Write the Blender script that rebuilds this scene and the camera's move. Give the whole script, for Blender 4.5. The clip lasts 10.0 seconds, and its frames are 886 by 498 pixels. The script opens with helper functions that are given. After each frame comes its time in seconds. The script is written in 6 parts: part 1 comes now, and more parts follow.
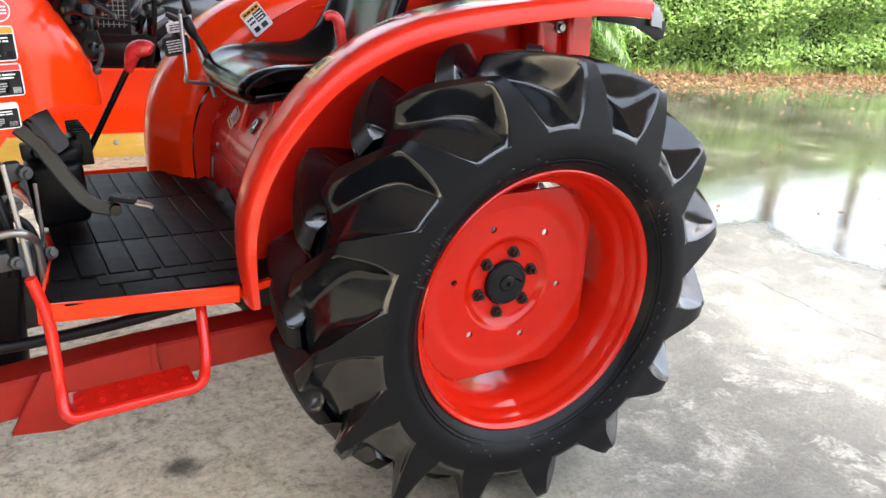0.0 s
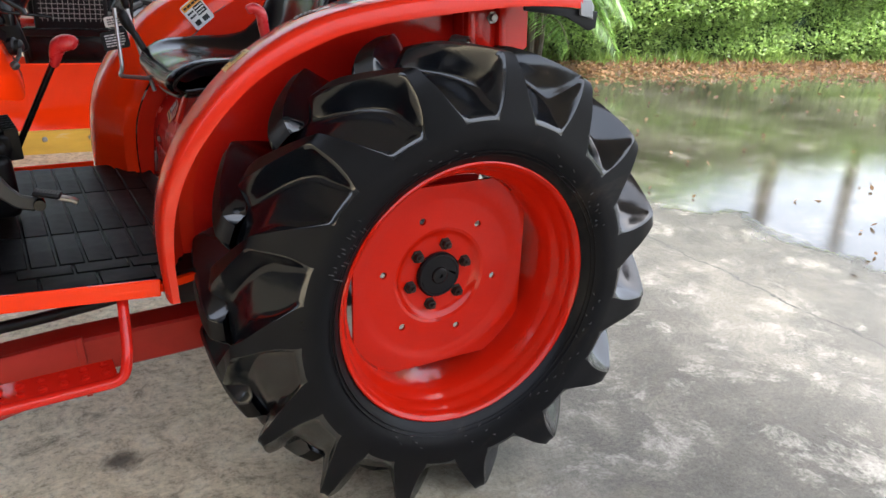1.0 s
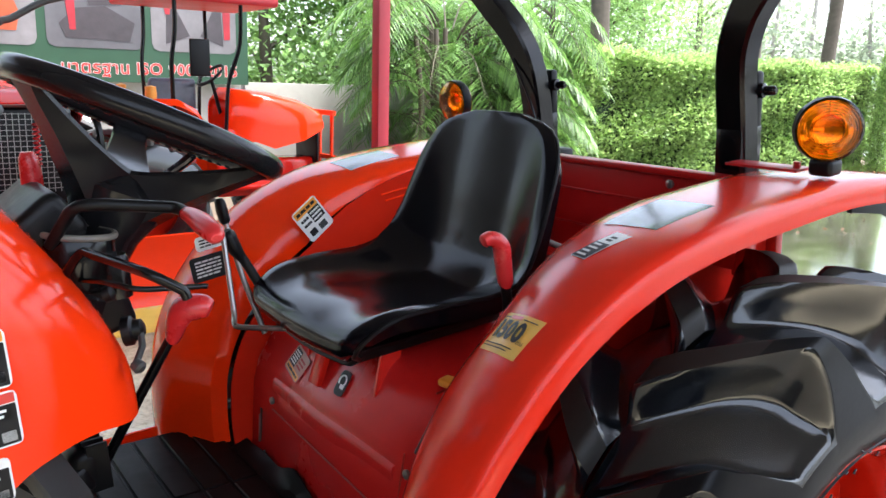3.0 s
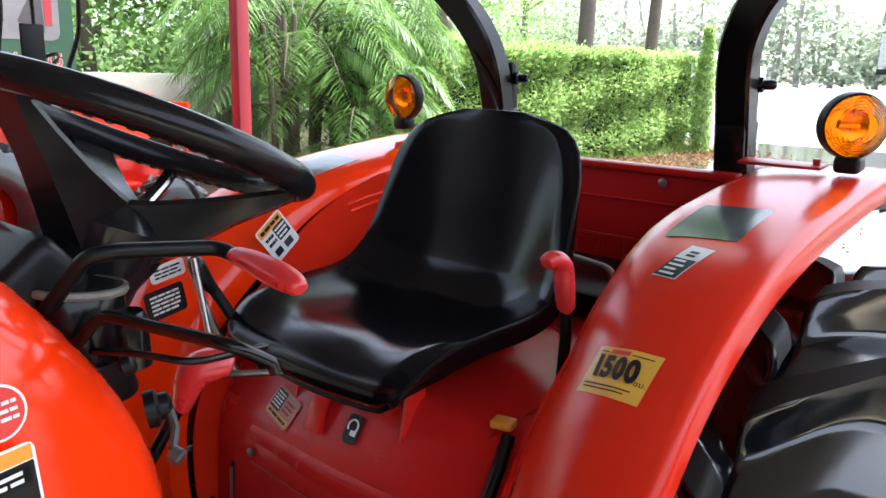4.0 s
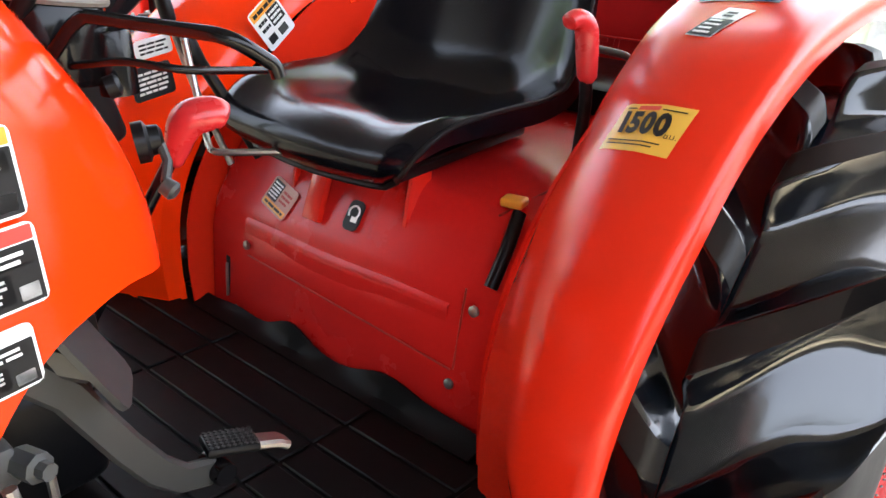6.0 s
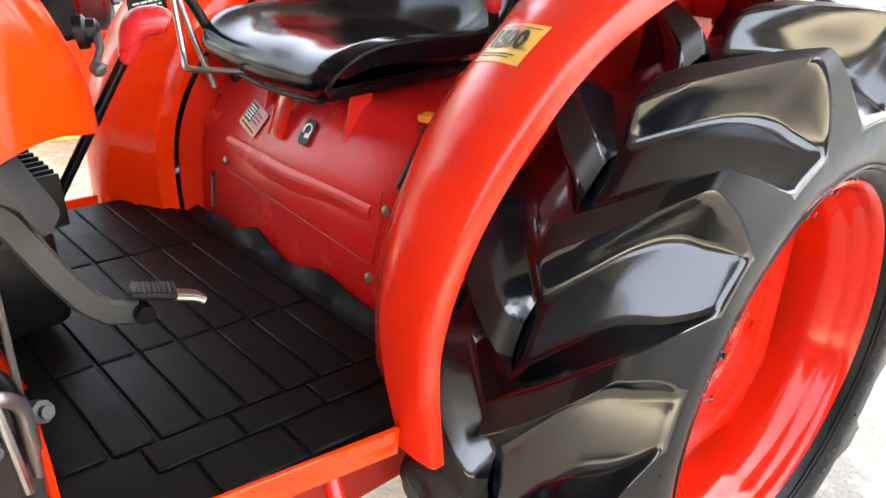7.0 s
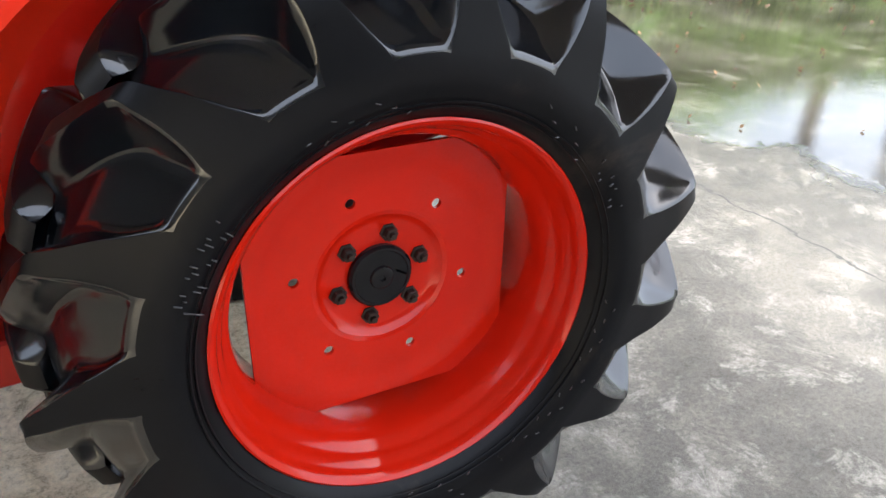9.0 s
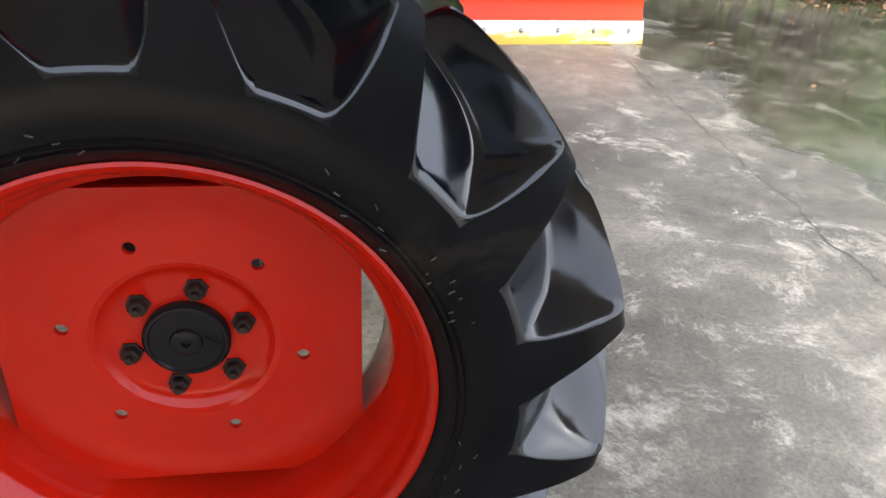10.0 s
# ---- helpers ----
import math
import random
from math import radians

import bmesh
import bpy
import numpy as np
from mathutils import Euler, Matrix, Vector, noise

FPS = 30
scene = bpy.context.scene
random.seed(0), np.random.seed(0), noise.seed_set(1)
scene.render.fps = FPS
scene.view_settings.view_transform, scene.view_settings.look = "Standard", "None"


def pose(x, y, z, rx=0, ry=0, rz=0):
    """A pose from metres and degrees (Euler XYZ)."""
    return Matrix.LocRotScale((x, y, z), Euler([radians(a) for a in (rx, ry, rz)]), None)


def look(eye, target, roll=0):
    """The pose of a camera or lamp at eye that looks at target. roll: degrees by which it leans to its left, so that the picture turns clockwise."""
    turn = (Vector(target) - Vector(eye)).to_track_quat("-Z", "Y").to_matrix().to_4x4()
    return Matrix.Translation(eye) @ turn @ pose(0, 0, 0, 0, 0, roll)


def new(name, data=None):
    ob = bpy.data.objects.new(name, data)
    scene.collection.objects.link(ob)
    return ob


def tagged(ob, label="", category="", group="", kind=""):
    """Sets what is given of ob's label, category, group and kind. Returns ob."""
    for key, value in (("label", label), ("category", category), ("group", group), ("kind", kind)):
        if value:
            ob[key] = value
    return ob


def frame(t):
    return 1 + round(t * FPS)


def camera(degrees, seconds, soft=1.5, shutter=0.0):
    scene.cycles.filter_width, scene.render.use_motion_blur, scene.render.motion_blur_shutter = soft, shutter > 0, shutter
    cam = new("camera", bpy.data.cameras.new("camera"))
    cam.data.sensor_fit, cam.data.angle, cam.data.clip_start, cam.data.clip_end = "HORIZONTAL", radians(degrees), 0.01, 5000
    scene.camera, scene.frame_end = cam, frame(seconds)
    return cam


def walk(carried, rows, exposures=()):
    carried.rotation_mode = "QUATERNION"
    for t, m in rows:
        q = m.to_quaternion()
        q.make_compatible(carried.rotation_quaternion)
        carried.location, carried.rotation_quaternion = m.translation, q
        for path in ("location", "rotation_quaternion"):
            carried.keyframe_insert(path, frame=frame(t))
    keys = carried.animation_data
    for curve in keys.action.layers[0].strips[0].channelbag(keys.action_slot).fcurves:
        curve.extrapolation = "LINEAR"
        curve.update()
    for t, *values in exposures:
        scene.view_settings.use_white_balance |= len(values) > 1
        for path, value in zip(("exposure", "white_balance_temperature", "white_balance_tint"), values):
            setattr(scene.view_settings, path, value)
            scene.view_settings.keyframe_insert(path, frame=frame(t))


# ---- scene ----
cam = camera(59.1, 10.0)
METRES, EYE, TILT, LEAN, TURN = 3.65, 1.44, -23.0, 0.0, -30.0
ROWS = [
    (0.0, 0.0, 0.0, 0.0, 0.0, 0.0, -0.0),
    (0.5, 0.0385, -0.0005, -0.0025, -0.84, -0.07, 0.82),
    (1.0, 0.0479, 0.0005, 0.0001, 0.31, -0.6, 0.44),
    (1.5, 0.0192, 0.0196, 0.0164, 1.72, 0.82, 0.84),
    (2.0, -0.0362, 0.0651, 0.0519, 1.1, 5.08, 3.04),
    (2.5, -0.0745, 0.121, 0.0742, -0.5, 7.54, 3.48),
    (4.0, -0.1831, 0.221, 0.1236, -16.32, 5.57, 8.99),
    (4.5, -0.191, 0.2291, 0.1264, -19.79, 3.77, 9.89),
    (5.0, -0.194, 0.24, 0.1127, -20.68, 0.6, 9.53),
    (5.5, -0.1966, 0.2464, 0.1013, -20.07, -3.27, 8.77),
    (7.0, -0.1431, 0.1891, 0.0566, -11.11, -4.37, 4.64),
    (7.5, -0.1166, 0.1434, 0.034, -10.5, -5.28, 4.75),
    (8.0, -0.0598, 0.1187, 0.0232, -9.5, -6.43, 3.74),
    (8.5, 0.0174, 0.1235, 0.0208, -4.41, -6.86, 1.52),
    (9.0, 0.0882, 0.1656, 0.0319, 2.68, -6.7, 0.58),
    (9.5, 0.1595, 0.2217, 0.0455, 11.26, -7.0, -2.96),
    (10.0, 0.218, 0.2909, 0.0668, 20.85, -8.75, -8.21),
]
SETTLE = pose(0, 0, 0.56, 0, -5.1, 0) @ pose(0, 0, -0.62)  # the machine's own upright, turned to the place's
BASE = SETTLE @ pose(-0.994, -1.955, EYE, TILT, LEAN, TURN)
walk(cam, [(t, BASE @ pose(METRES * x, METRES * y, METRES * z, 90 + pitch, roll, yaw)) for t, x, y, z, yaw, pitch, roll in ROWS],
     [(0.0, 2.85, 6400, 10), (1.0, 2.3, 6400, 10), (1.5, 2.2, 6400, 10), (2.5, 2.4, 6100, 10), (4.5, 2.65, 6100, 10), (5.5, 3.15, 6300, 10), (7.0, 3.8, 6700, 10), (8.0, 3.25, 6600, 10), (8.5, 2.7, 6400, 10), (9.0, 2.4, 6300, 10), (10.0, 2.1, 6300, 10)])

# ---- world and light: bright overcast daylight around an open-sided shed ----
world = bpy.data.worlds.new("sky")
scene.world = world
scene.view_settings.exposure = 2.2
world.use_nodes = True
wn = world.node_tree
sky = wn.nodes.new("ShaderNodeTexSky")
sky.sky_type, sky.sun_disc = "NISHITA", False
sky.sun_elevation, sky.sun_rotation = radians(71), radians(122)
sky.air_density, sky.dust_density, sky.ozone_density = 1.0, 3.0, 0.8
pale = wn.nodes.new("ShaderNodeHueSaturation")  # thin white cloud
pale.inputs["Saturation"].default_value = 0.5
wn.links.new(sky.outputs[0], pale.inputs["Color"])
wn.links.new(pale.outputs[0], wn.nodes["Background"].inputs[0])
wn.nodes["Background"].inputs[1].default_value = 0.15
sun = new("sun", bpy.data.lights.new("sun", "SUN"))
sun.data.energy, sun.data.angle, sun.data.color = 3.2, radians(30), (1.0, 0.97, 0.92)
sun.matrix_world = look((3.2, -2.0, 11.0), (0, 0, 0))


# ---- materials ----
def nodes_of(name):
    m = bpy.data.materials.new(name)
    m.use_nodes = True
    return m, m.node_tree.nodes, m.node_tree.links, m.node_tree.nodes["Principled BSDF"]


def coords(n, l, scale=1.0, kind="Object"):
    c = n.new("ShaderNodeTexCoord")
    mp = n.new("ShaderNodeMapping")
    mp.inputs["Scale"].default_value = (scale,) * 3 if isinstance(scale, (int, float)) else scale
    l.new(c.outputs[kind], mp.inputs[0])
    return mp.outputs[0]


def noise_node(n, l, vec, scale, detail=4.0, rough=0.6, distort=0.0):
    t = n.new("ShaderNodeTexNoise")
    t.inputs["Scale"].default_value, t.inputs["Detail"].default_value = scale, detail
    t.inputs["Roughness"].default_value, t.inputs["Distortion"].default_value = rough, distort
    l.new(vec, t.inputs["Vector"])
    return t.outputs["Fac"]


def ramp(n, l, fac, stops):
    r = n.new("ShaderNodeValToRGB")
    els = r.color_ramp.elements
    while len(els) < len(stops):
        els.new(0.5)
    for e, (p, c) in zip(els, stops):
        e.position, e.color = p, (*c, 1) if len(c) == 3 else c
    l.new(fac, r.inputs[0])
    return r.outputs[0]


def spread(n, l, fac, lo, hi, a=0.3, b=0.7):
    r = n.new("ShaderNodeMapRange")
    for key, v in zip(("From Min", "From Max", "To Min", "To Max"), (a, b, lo, hi)):
        r.inputs[key].default_value = v
    l.new(fac, r.inputs["Value"])
    return r.outputs[0]


def bumped(n, l, bsdf, height, strength, distance):
    b = n.new("ShaderNodeBump")
    b.inputs["Strength"].default_value, b.inputs["Distance"].default_value = strength, distance
    l.new(height, b.inputs["Height"])
    l.new(b.outputs[0], bsdf.inputs["Normal"])


def simple(name, color, rough=0.5, metal=0.0, vary=0.12, grain=30.0, bump=0.0, rvary=0.1, coat=0.0, spec=0.5, kind="Object"):
    """A surface with mottled colour, uneven gloss and fine relief."""
    m, n, l, b = nodes_of(name)
    v = coords(n, l, 1.0, kind)
    big, small = noise_node(n, l, v, grain * 0.12, 3), noise_node(n, l, v, grain, 6)
    mix = n.new("ShaderNodeMix")
    mix.data_type = "FLOAT"
    mix.inputs[0].default_value = 0.45
    l.new(big, mix.inputs[2]), l.new(small, mix.inputs[3])
    lo, hi = [tuple(c * k for c in color) for k in (1 - vary, 1 + vary)]
    l.new(ramp(n, l, mix.outputs[0], [(0.3, lo), (0.7, hi)]), b.inputs["Base Color"])
    l.new(spread(n, l, mix.outputs[0], max(rough - rvary, 0.03), min(rough + rvary, 1)), b.inputs["Roughness"])
    b.inputs["Metallic"].default_value = metal
    b.inputs["Specular IOR Level"].default_value = spec
    b.inputs["Coat Weight"].default_value, b.inputs["Coat Roughness"].default_value = coat, 0.06
    if bump:
        bumped(n, l, b, small, bump, 0.002)
    return m


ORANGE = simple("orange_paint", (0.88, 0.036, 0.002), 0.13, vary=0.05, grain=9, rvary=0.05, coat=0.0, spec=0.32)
# the same orange, darkened in colour for mudguard faces in shade
SHADED_ORANGE = simple("shaded_orange_paint", (0.62, 0.022, 0.007), 0.22, vary=0.06, grain=10, rvary=0.05, spec=0.28)
RED = simple("red_orange_paint", (0.63, 0.016, 0.008), 0.14, vary=0.07, grain=12, rvary=0.05, coat=0.0, spec=0.40)
# satin copy of the paint above, darkened for surfaces in shade
SHADED_RED = simple("shaded_satin_paint", (0.52, 0.014, 0.012), 0.26, vary=0.08, grain=10, rvary=0.08, spec=0.25)
PANEL_RED = simple("deep_red_paint", (0.40, 0.010, 0.010), 0.34, vary=0.08, grain=12, spec=0.3)
RIM_RED = simple("rim_paint", (0.46, 0.011, 0.003), 0.11, vary=0.08, grain=14, rvary=0.06, coat=0.0, spec=0.30)
FRAME_RED = simple("primer_red_paint", (0.32, 0.016, 0.009), 0.45, vary=0.18, grain=22, rvary=0.12, spec=0.25)
MAROON = simple("post_red_paint", (0.32, 0.022, 0.035), 0.5, vary=0.15, grain=10)
KNOB_RED = simple("red_plastic", (0.48, 0.022, 0.024), 0.28, vary=0.06, grain=40)
BLACK = simple("black_paint", (0.004, 0.004, 0.0045), 0.20, vary=0.25, grain=25, spec=0.26)
HUB_BLACK = simple("hub_black_paint", (0.008, 0.008, 0.009), 0.20, vary=0.25, grain=30, rvary=0.06, spec=0.20)
PLASTIC = simple("black_plastic", (0.005, 0.005, 0.0055), 0.36, vary=0.2, grain=60, bump=0.08, spec=0.18)
GREY = simple("grey_cast_metal", (0.06, 0.062, 0.06), 0.5, metal=0.3, vary=0.3, grain=40, bump=0.1)
PEDAL = simple("grey_pedal_paint", (0.022, 0.023, 0.022), 0.42, vary=0.15, grain=18)
STEEL = simple("worn_steel", (0.33, 0.32, 0.30), 0.34, metal=0.9, vary=0.2, grain=50, bump=0.1)
CHROME = simple("bright_steel", (0.62, 0.61, 0.6), 0.18, metal=1.0, vary=0.1, grain=40)
VINYL = simple("seat_vinyl", (0.003, 0.0031, 0.0048), 0.17, vary=0.2, grain=120, bump=0.08, rvary=0.05, spec=0.22)
WHITE = simple("white_label", (0.72, 0.72, 0.7), 0.35, vary=0.05)
BLACK_INK = simple("black_print", (0.010, 0.010, 0.011), 0.45, vary=0.1, spec=0.25)
GOLD = simple("yellow_label", (0.72, 0.43, 0.06), 0.32, vary=0.08, grain=20)
AMBER_INK = simple("amber_print", (0.75, 0.3, 0.03), 0.35, vary=0.05)
RED_INK = simple("red_print", (0.6, 0.04, 0.03), 0.35, vary=0.05)
FADED_WHITE = simple("grey_print", (0.38, 0.38, 0.37), 0.4, vary=0.1)
FADED = simple("faded_label", (0.42, 0.17, 0.11), 0.35, vary=0.12)
GREY_LABEL = simple("grey_label", (0.055, 0.06, 0.06), 0.20, vary=0.1, coat=0.15)


def worn_paint(name, paint, bare, worn):
    """Paint scraped to pale bare metal, most along the upper edge."""
    m, n, l, b = nodes_of(name)
    v = coords(n, l)
    f = noise_node(n, l, coords(n, l, (1.4, 1, 6.0)), 1.6, 6, 0.6)
    sep = n.new("ShaderNodeSeparateXYZ")
    l.new(v, sep.inputs[0])
    h = n.new("ShaderNodeMath")
    h.operation = "MULTIPLY_ADD"
    l.new(sep.outputs["Z"], h.inputs[0])
    h.inputs[1].default_value = worn
    l.new(f, h.inputs[2])
    l.new(ramp(n, l, h.outputs[0], [(0.40, tuple(c * 0.85 for c in paint)), (0.58, paint), (0.72, bare)]), b.inputs["Base Color"])
    l.new(spread(n, l, f, 0.45, 0.3), b.inputs["Roughness"])
    return m


YELLOW = worn_paint("yellow_paint", (0.70, 0.40, 0.04), (0.62, 0.56, 0.45), 0.4)
YELLOW_WORN = worn_paint("worn_yellow_paint", (0.68, 0.38, 0.04), (0.66, 0.63, 0.58), 2.4)


def rubber(name, base, lo, hi, spec):
    """Black tyre rubber with dusty blotches and dried mud."""
    m, n, l, b = nodes_of(name)
    v = coords(n, l)
    f = noise_node(n, l, v, 7.0, 6, 0.65)
    g = noise_node(n, l, v, 90.0, 4)
    d = noise_node(n, l, v, 3.0, 8, 0.7, 1.0)
    col = ramp(n, l, f, [(0.3, tuple(c * 0.8 for c in base)), (0.7, tuple(c * 1.3 for c in base))])
    mix = n.new("ShaderNodeMix")
    mix.data_type = "RGBA"
    l.new(spread(n, l, d, 0.0, 0.30, 0.55, 0.75), mix.inputs[0])
    l.new(col, mix.inputs[6])
    mix.inputs[7].default_value = (0.10, 0.075, 0.055, 1)
    l.new(mix.outputs[2], b.inputs["Base Color"])
    l.new(spread(n, l, f, lo, hi), b.inputs["Roughness"])
    b.inputs["Specular IOR Level"].default_value = spec
    bumped(n, l, b, g, 0.08, 0.0015)
    return m


TYRE = rubber("tyre_rubber", (0.0035, 0.0046, 0.0066), 0.09, 0.23, 0.85)
TREAD = rubber("worn_tread", (0.012, 0.0105, 0.009), 0.42, 0.62, 0.25)
SIDEWALL = rubber("tyre_sidewall", (0.0038, 0.0040, 0.0050), 0.26, 0.40, 0.14)
# rubber paled in colour: the highlights on raised lettering
LETTER_GLINT = simple("lettering_glint", (0.045, 0.046, 0.048), 0.5, vary=0.4, grain=60)
MAT = simple("floor_mat_rubber", (0.0028, 0.0026, 0.0026), 0.5, vary=0.3, grain=30, bump=0.15, spec=0.1)


def glassy(name, color, rough):
    m, n, l, b = nodes_of(name)
    b.inputs["Base Color"].default_value = (*color, 1)
    b.inputs["Transmission Weight"].default_value = 1.0
    b.inputs["IOR"].default_value = 1.25
    b.inputs["Roughness"].default_value = rough
    return m


PALE_LENS = glassy("pale_lens", (1.0, 0.78, 0.22), 0.10)
AMBER = glassy("amber_lens", (1.0, 0.42, 0.015), 0.06)


def concrete(name):
    """Old concrete: grey-brown mottling, damp sheets outside, moss, one crack."""
    m, n, l, b = nodes_of(name)
    v = coords(n, l)
    big = noise_node(n, l, v, 0.9, 6, 0.62, 0.3)
    mid = noise_node(n, l, v, 6.5, 10, 0.78, 0.2)
    fine = noise_node(n, l, v, 75.0, 9, 0.82)
    mix = n.new("ShaderNodeMix")
    mix.data_type = "FLOAT"
    mix.inputs[0].default_value = 0.42
    l.new(big, mix.inputs[2]), l.new(mid, mix.inputs[3])
    dry = ramp(n, l, mix.outputs[0], [(0.37, (0.032, 0.029, 0.024)), (0.45, (0.066, 0.061, 0.051)), (0.52, (0.105, 0.097, 0.083)), (0.60, (0.19, 0.177, 0.152))])
    # pale scuffs where the skin has worn off
    scuff = n.new("ShaderNodeMix")
    scuff.data_type = "RGBA"
    l.new(spread(n, l, noise_node(n, l, v, 3.4, 12, 0.80, 0.4), 0.0, 0.75, 0.53, 0.63), scuff.inputs[0])
    l.new(dry, scuff.inputs[6])
    scuff.inputs[7].default_value = (0.34, 0.323, 0.292, 1)
    dry = scuff.outputs[2]
    speck = n.new("ShaderNodeMix")
    speck.data_type, speck.blend_type = "RGBA", "MULTIPLY"
    speck.inputs[0].default_value = 0.6
    l.new(dry, speck.inputs[6])
    l.new(ramp(n, l, fine, [(0.38, (0.36, 0.35, 0.34)), (0.49, (0.92, 0.92, 0.92)), (0.60, (1.4, 1.4, 1.38))]), speck.inputs[7])
    # damp outside the roof edge
    sep = n.new("ShaderNodeSeparateXYZ")
    l.new(v, sep.inputs[0])
    a1 = n.new("ShaderNodeMath")
    a1.operation = "MULTIPLY_ADD"
    l.new(sep.outputs["Y"], a1.inputs[0])
    a1.inputs[1].default_value = 0.10
    l.new(sep.outputs["X"], a1.inputs[2])
    a2 = n.new("ShaderNodeMath")
    a2.operation = "MULTIPLY_ADD"
    l.new(big, a2.inputs[0])
    a2.inputs[1].default_value = 2.6
    l.new(a1.outputs[0], a2.inputs[2])
    wet = spread(n, l, a2.outputs[0], 0.0, 1.0, 3.75, 3.95)
    damp = n.new("ShaderNodeMix")
    damp.data_type, damp.blend_type = "RGBA", "MULTIPLY"
    l.new(wet, damp.inputs[0])
    # paler floor further in: dry dust, brightened in colour for light reaching it
    a4 = n.new("ShaderNodeMath")
    a4.operation = "MULTIPLY_ADD"
    l.new(big, a4.inputs[0])
    a4.inputs[1].default_value = 1.6
    l.new(sep.outputs["X"], a4.inputs[2])
    lit_dust = n.new("ShaderNodeMix")
    lit_dust.data_type = "RGBA"
    l.new(spread(n, l, a4.outputs[0], 0.88, 0.0, 0.35, 1.35), lit_dust.inputs[0])
    l.new(speck.outputs[2], lit_dust.inputs[6])
    lit_cake = n.new("ShaderNodeMix")
    lit_cake.data_type, lit_cake.blend_type = "RGBA", "MULTIPLY"
    lit_cake.inputs[0].default_value = 1.0
    l.new(ramp(n, l, noise_node(n, l, v, 9.0, 12, 0.82, 0.5), [(0.36, (0.30, 0.245, 0.16)), (0.45, (0.66, 0.565, 0.39)), (0.54, (0.82, 0.72, 0.52)), (0.64, (0.88, 0.80, 0.63))]), lit_cake.inputs[6])
    l.new(ramp(n, l, noise_node(n, l, v, 40.0, 8, 0.80), [(0.36, (0.50, 0.47, 0.43)), (0.48, (0.95, 0.95, 0.94)), (0.60, (1.12, 1.12, 1.12))]), lit_cake.inputs[7])
    l.new(lit_cake.outputs[2], lit_dust.inputs[7])
    # a damp margin before the wet
    margin = n.new("ShaderNodeMix")
    margin.data_type, margin.blend_type = "RGBA", "MULTIPLY"
    moist = spread(n, l, a2.outputs[0], 0.0, 0.8, 2.6, 3.6)
    l.new(moist, margin.inputs[0])
    l.new(lit_dust.outputs[2], margin.inputs[6])
    margin.inputs[7].default_value = (0.56, 0.53, 0.49, 1)
    l.new(margin.outputs[2], damp.inputs[6])
    damp.inputs[7].default_value = (0.55, 0.56, 0.56, 1)
    # moss by the hedge
    moss = n.new("ShaderNodeMix")
    moss.data_type = "RGBA"
    a3 = n.new("ShaderNodeMath")
    a3.operation = "MULTIPLY_ADD"
    l.new(mid, a3.inputs[0])
    a3.inputs[1].default_value = 3.0
    l.new(sep.outputs["Y"], a3.inputs[2])
    l.new(spread(n, l, a3.outputs[0], 0.0, 0.75, 5.9, 7.4), moss.inputs[0])
    l.new(damp.outputs[2], moss.inputs[6])
    moss.inputs[7].default_value = (0.055, 0.062, 0.024, 1)
    # the crack
    cw = noise_node(n, l, v, 2.2, 5, 0.7)
    off = n.new("ShaderNodeMath")
    off.operation = "MULTIPLY_ADD"
    l.new(cw, off.inputs[0])
    off.inputs[1].default_value = 0.22
    l.new(sep.outputs["X"], off.inputs[2])
    dist = n.new("ShaderNodeMath")
    dist.operation = "SUBTRACT"
    l.new(off.outputs[0], dist.inputs[0])
    dist.inputs[1].default_value = 2.06
    ab = n.new("ShaderNodeMath")
    ab.operation = "ABSOLUTE"
    l.new(dist.outputs[0], ab.inputs[0])
    crack = n.new("ShaderNodeMix")
    crack.data_type = "RGBA"
    l.new(spread(n, l, ab.outputs[0], 1.0, 0.0, 0.003, 0.0085), crack.inputs[0])
    l.new(moss.outputs[2], crack.inputs[6])
    crack.inputs[7].default_value = (0.025, 0.023, 0.02, 1)
    # an old oil spot
    gap = n.new("ShaderNodeVectorMath")
    gap.operation = "DISTANCE"
    l.new(v, gap.inputs[0])
    gap.inputs[1].default_value = (-0.72, -0.19, 0.0)
    edge = n.new("ShaderNodeMath")
    edge.operation = "MULTIPLY_ADD"
    l.new(mid, edge.inputs[0])
    edge.inputs[1].default_value = 0.12
    l.new(gap.outputs["Value"], edge.inputs[2])
    oil = n.new("ShaderNodeMix")
    oil.data_type = "RGBA"
    l.new(spread(n, l, edge.outputs[0], 0.85, 0.0, 0.085, 0.125), oil.inputs[0])
    l.new(crack.outputs[2], oil.inputs[6])
    oil.inputs[7].default_value = (0.03, 0.026, 0.02, 1)
    l.new(oil.outputs[2], b.inputs["Base Color"])
    rough = n.new("ShaderNodeMix")
    rough.data_type = "FLOAT"
    l.new(moist, rough.inputs[0])
    l.new(spread(n, l, mid, 0.5, 0.8), rough.inputs[2])
    rough.inputs[3].default_value = 0.36
    rdry = rough.outputs[0]
    rw = n.new("ShaderNodeMix")
    rw.data_type = "FLOAT"
    l.new(wet, rw.inputs[0])
    l.new(rdry, rw.inputs[2])
    rw.inputs[3].default_value = 0.06
    l.new(rw.outputs[0], b.inputs["Roughness"])
    h = n.new("ShaderNodeMath")
    h.operation = "MULTIPLY_ADD"
    l.new(mid, h.inputs[0])
    h.inputs[1].default_value = 2.0
    l.new(fine, h.inputs[2])
    flat = n.new("ShaderNodeMath")
    flat.operation = "MULTIPLY"
    l.new(h.outputs[0], flat.inputs[0])
    l.new(spread(n, l, wet, 1.0, 0.06, 0.0, 1.0), flat.inputs[1])
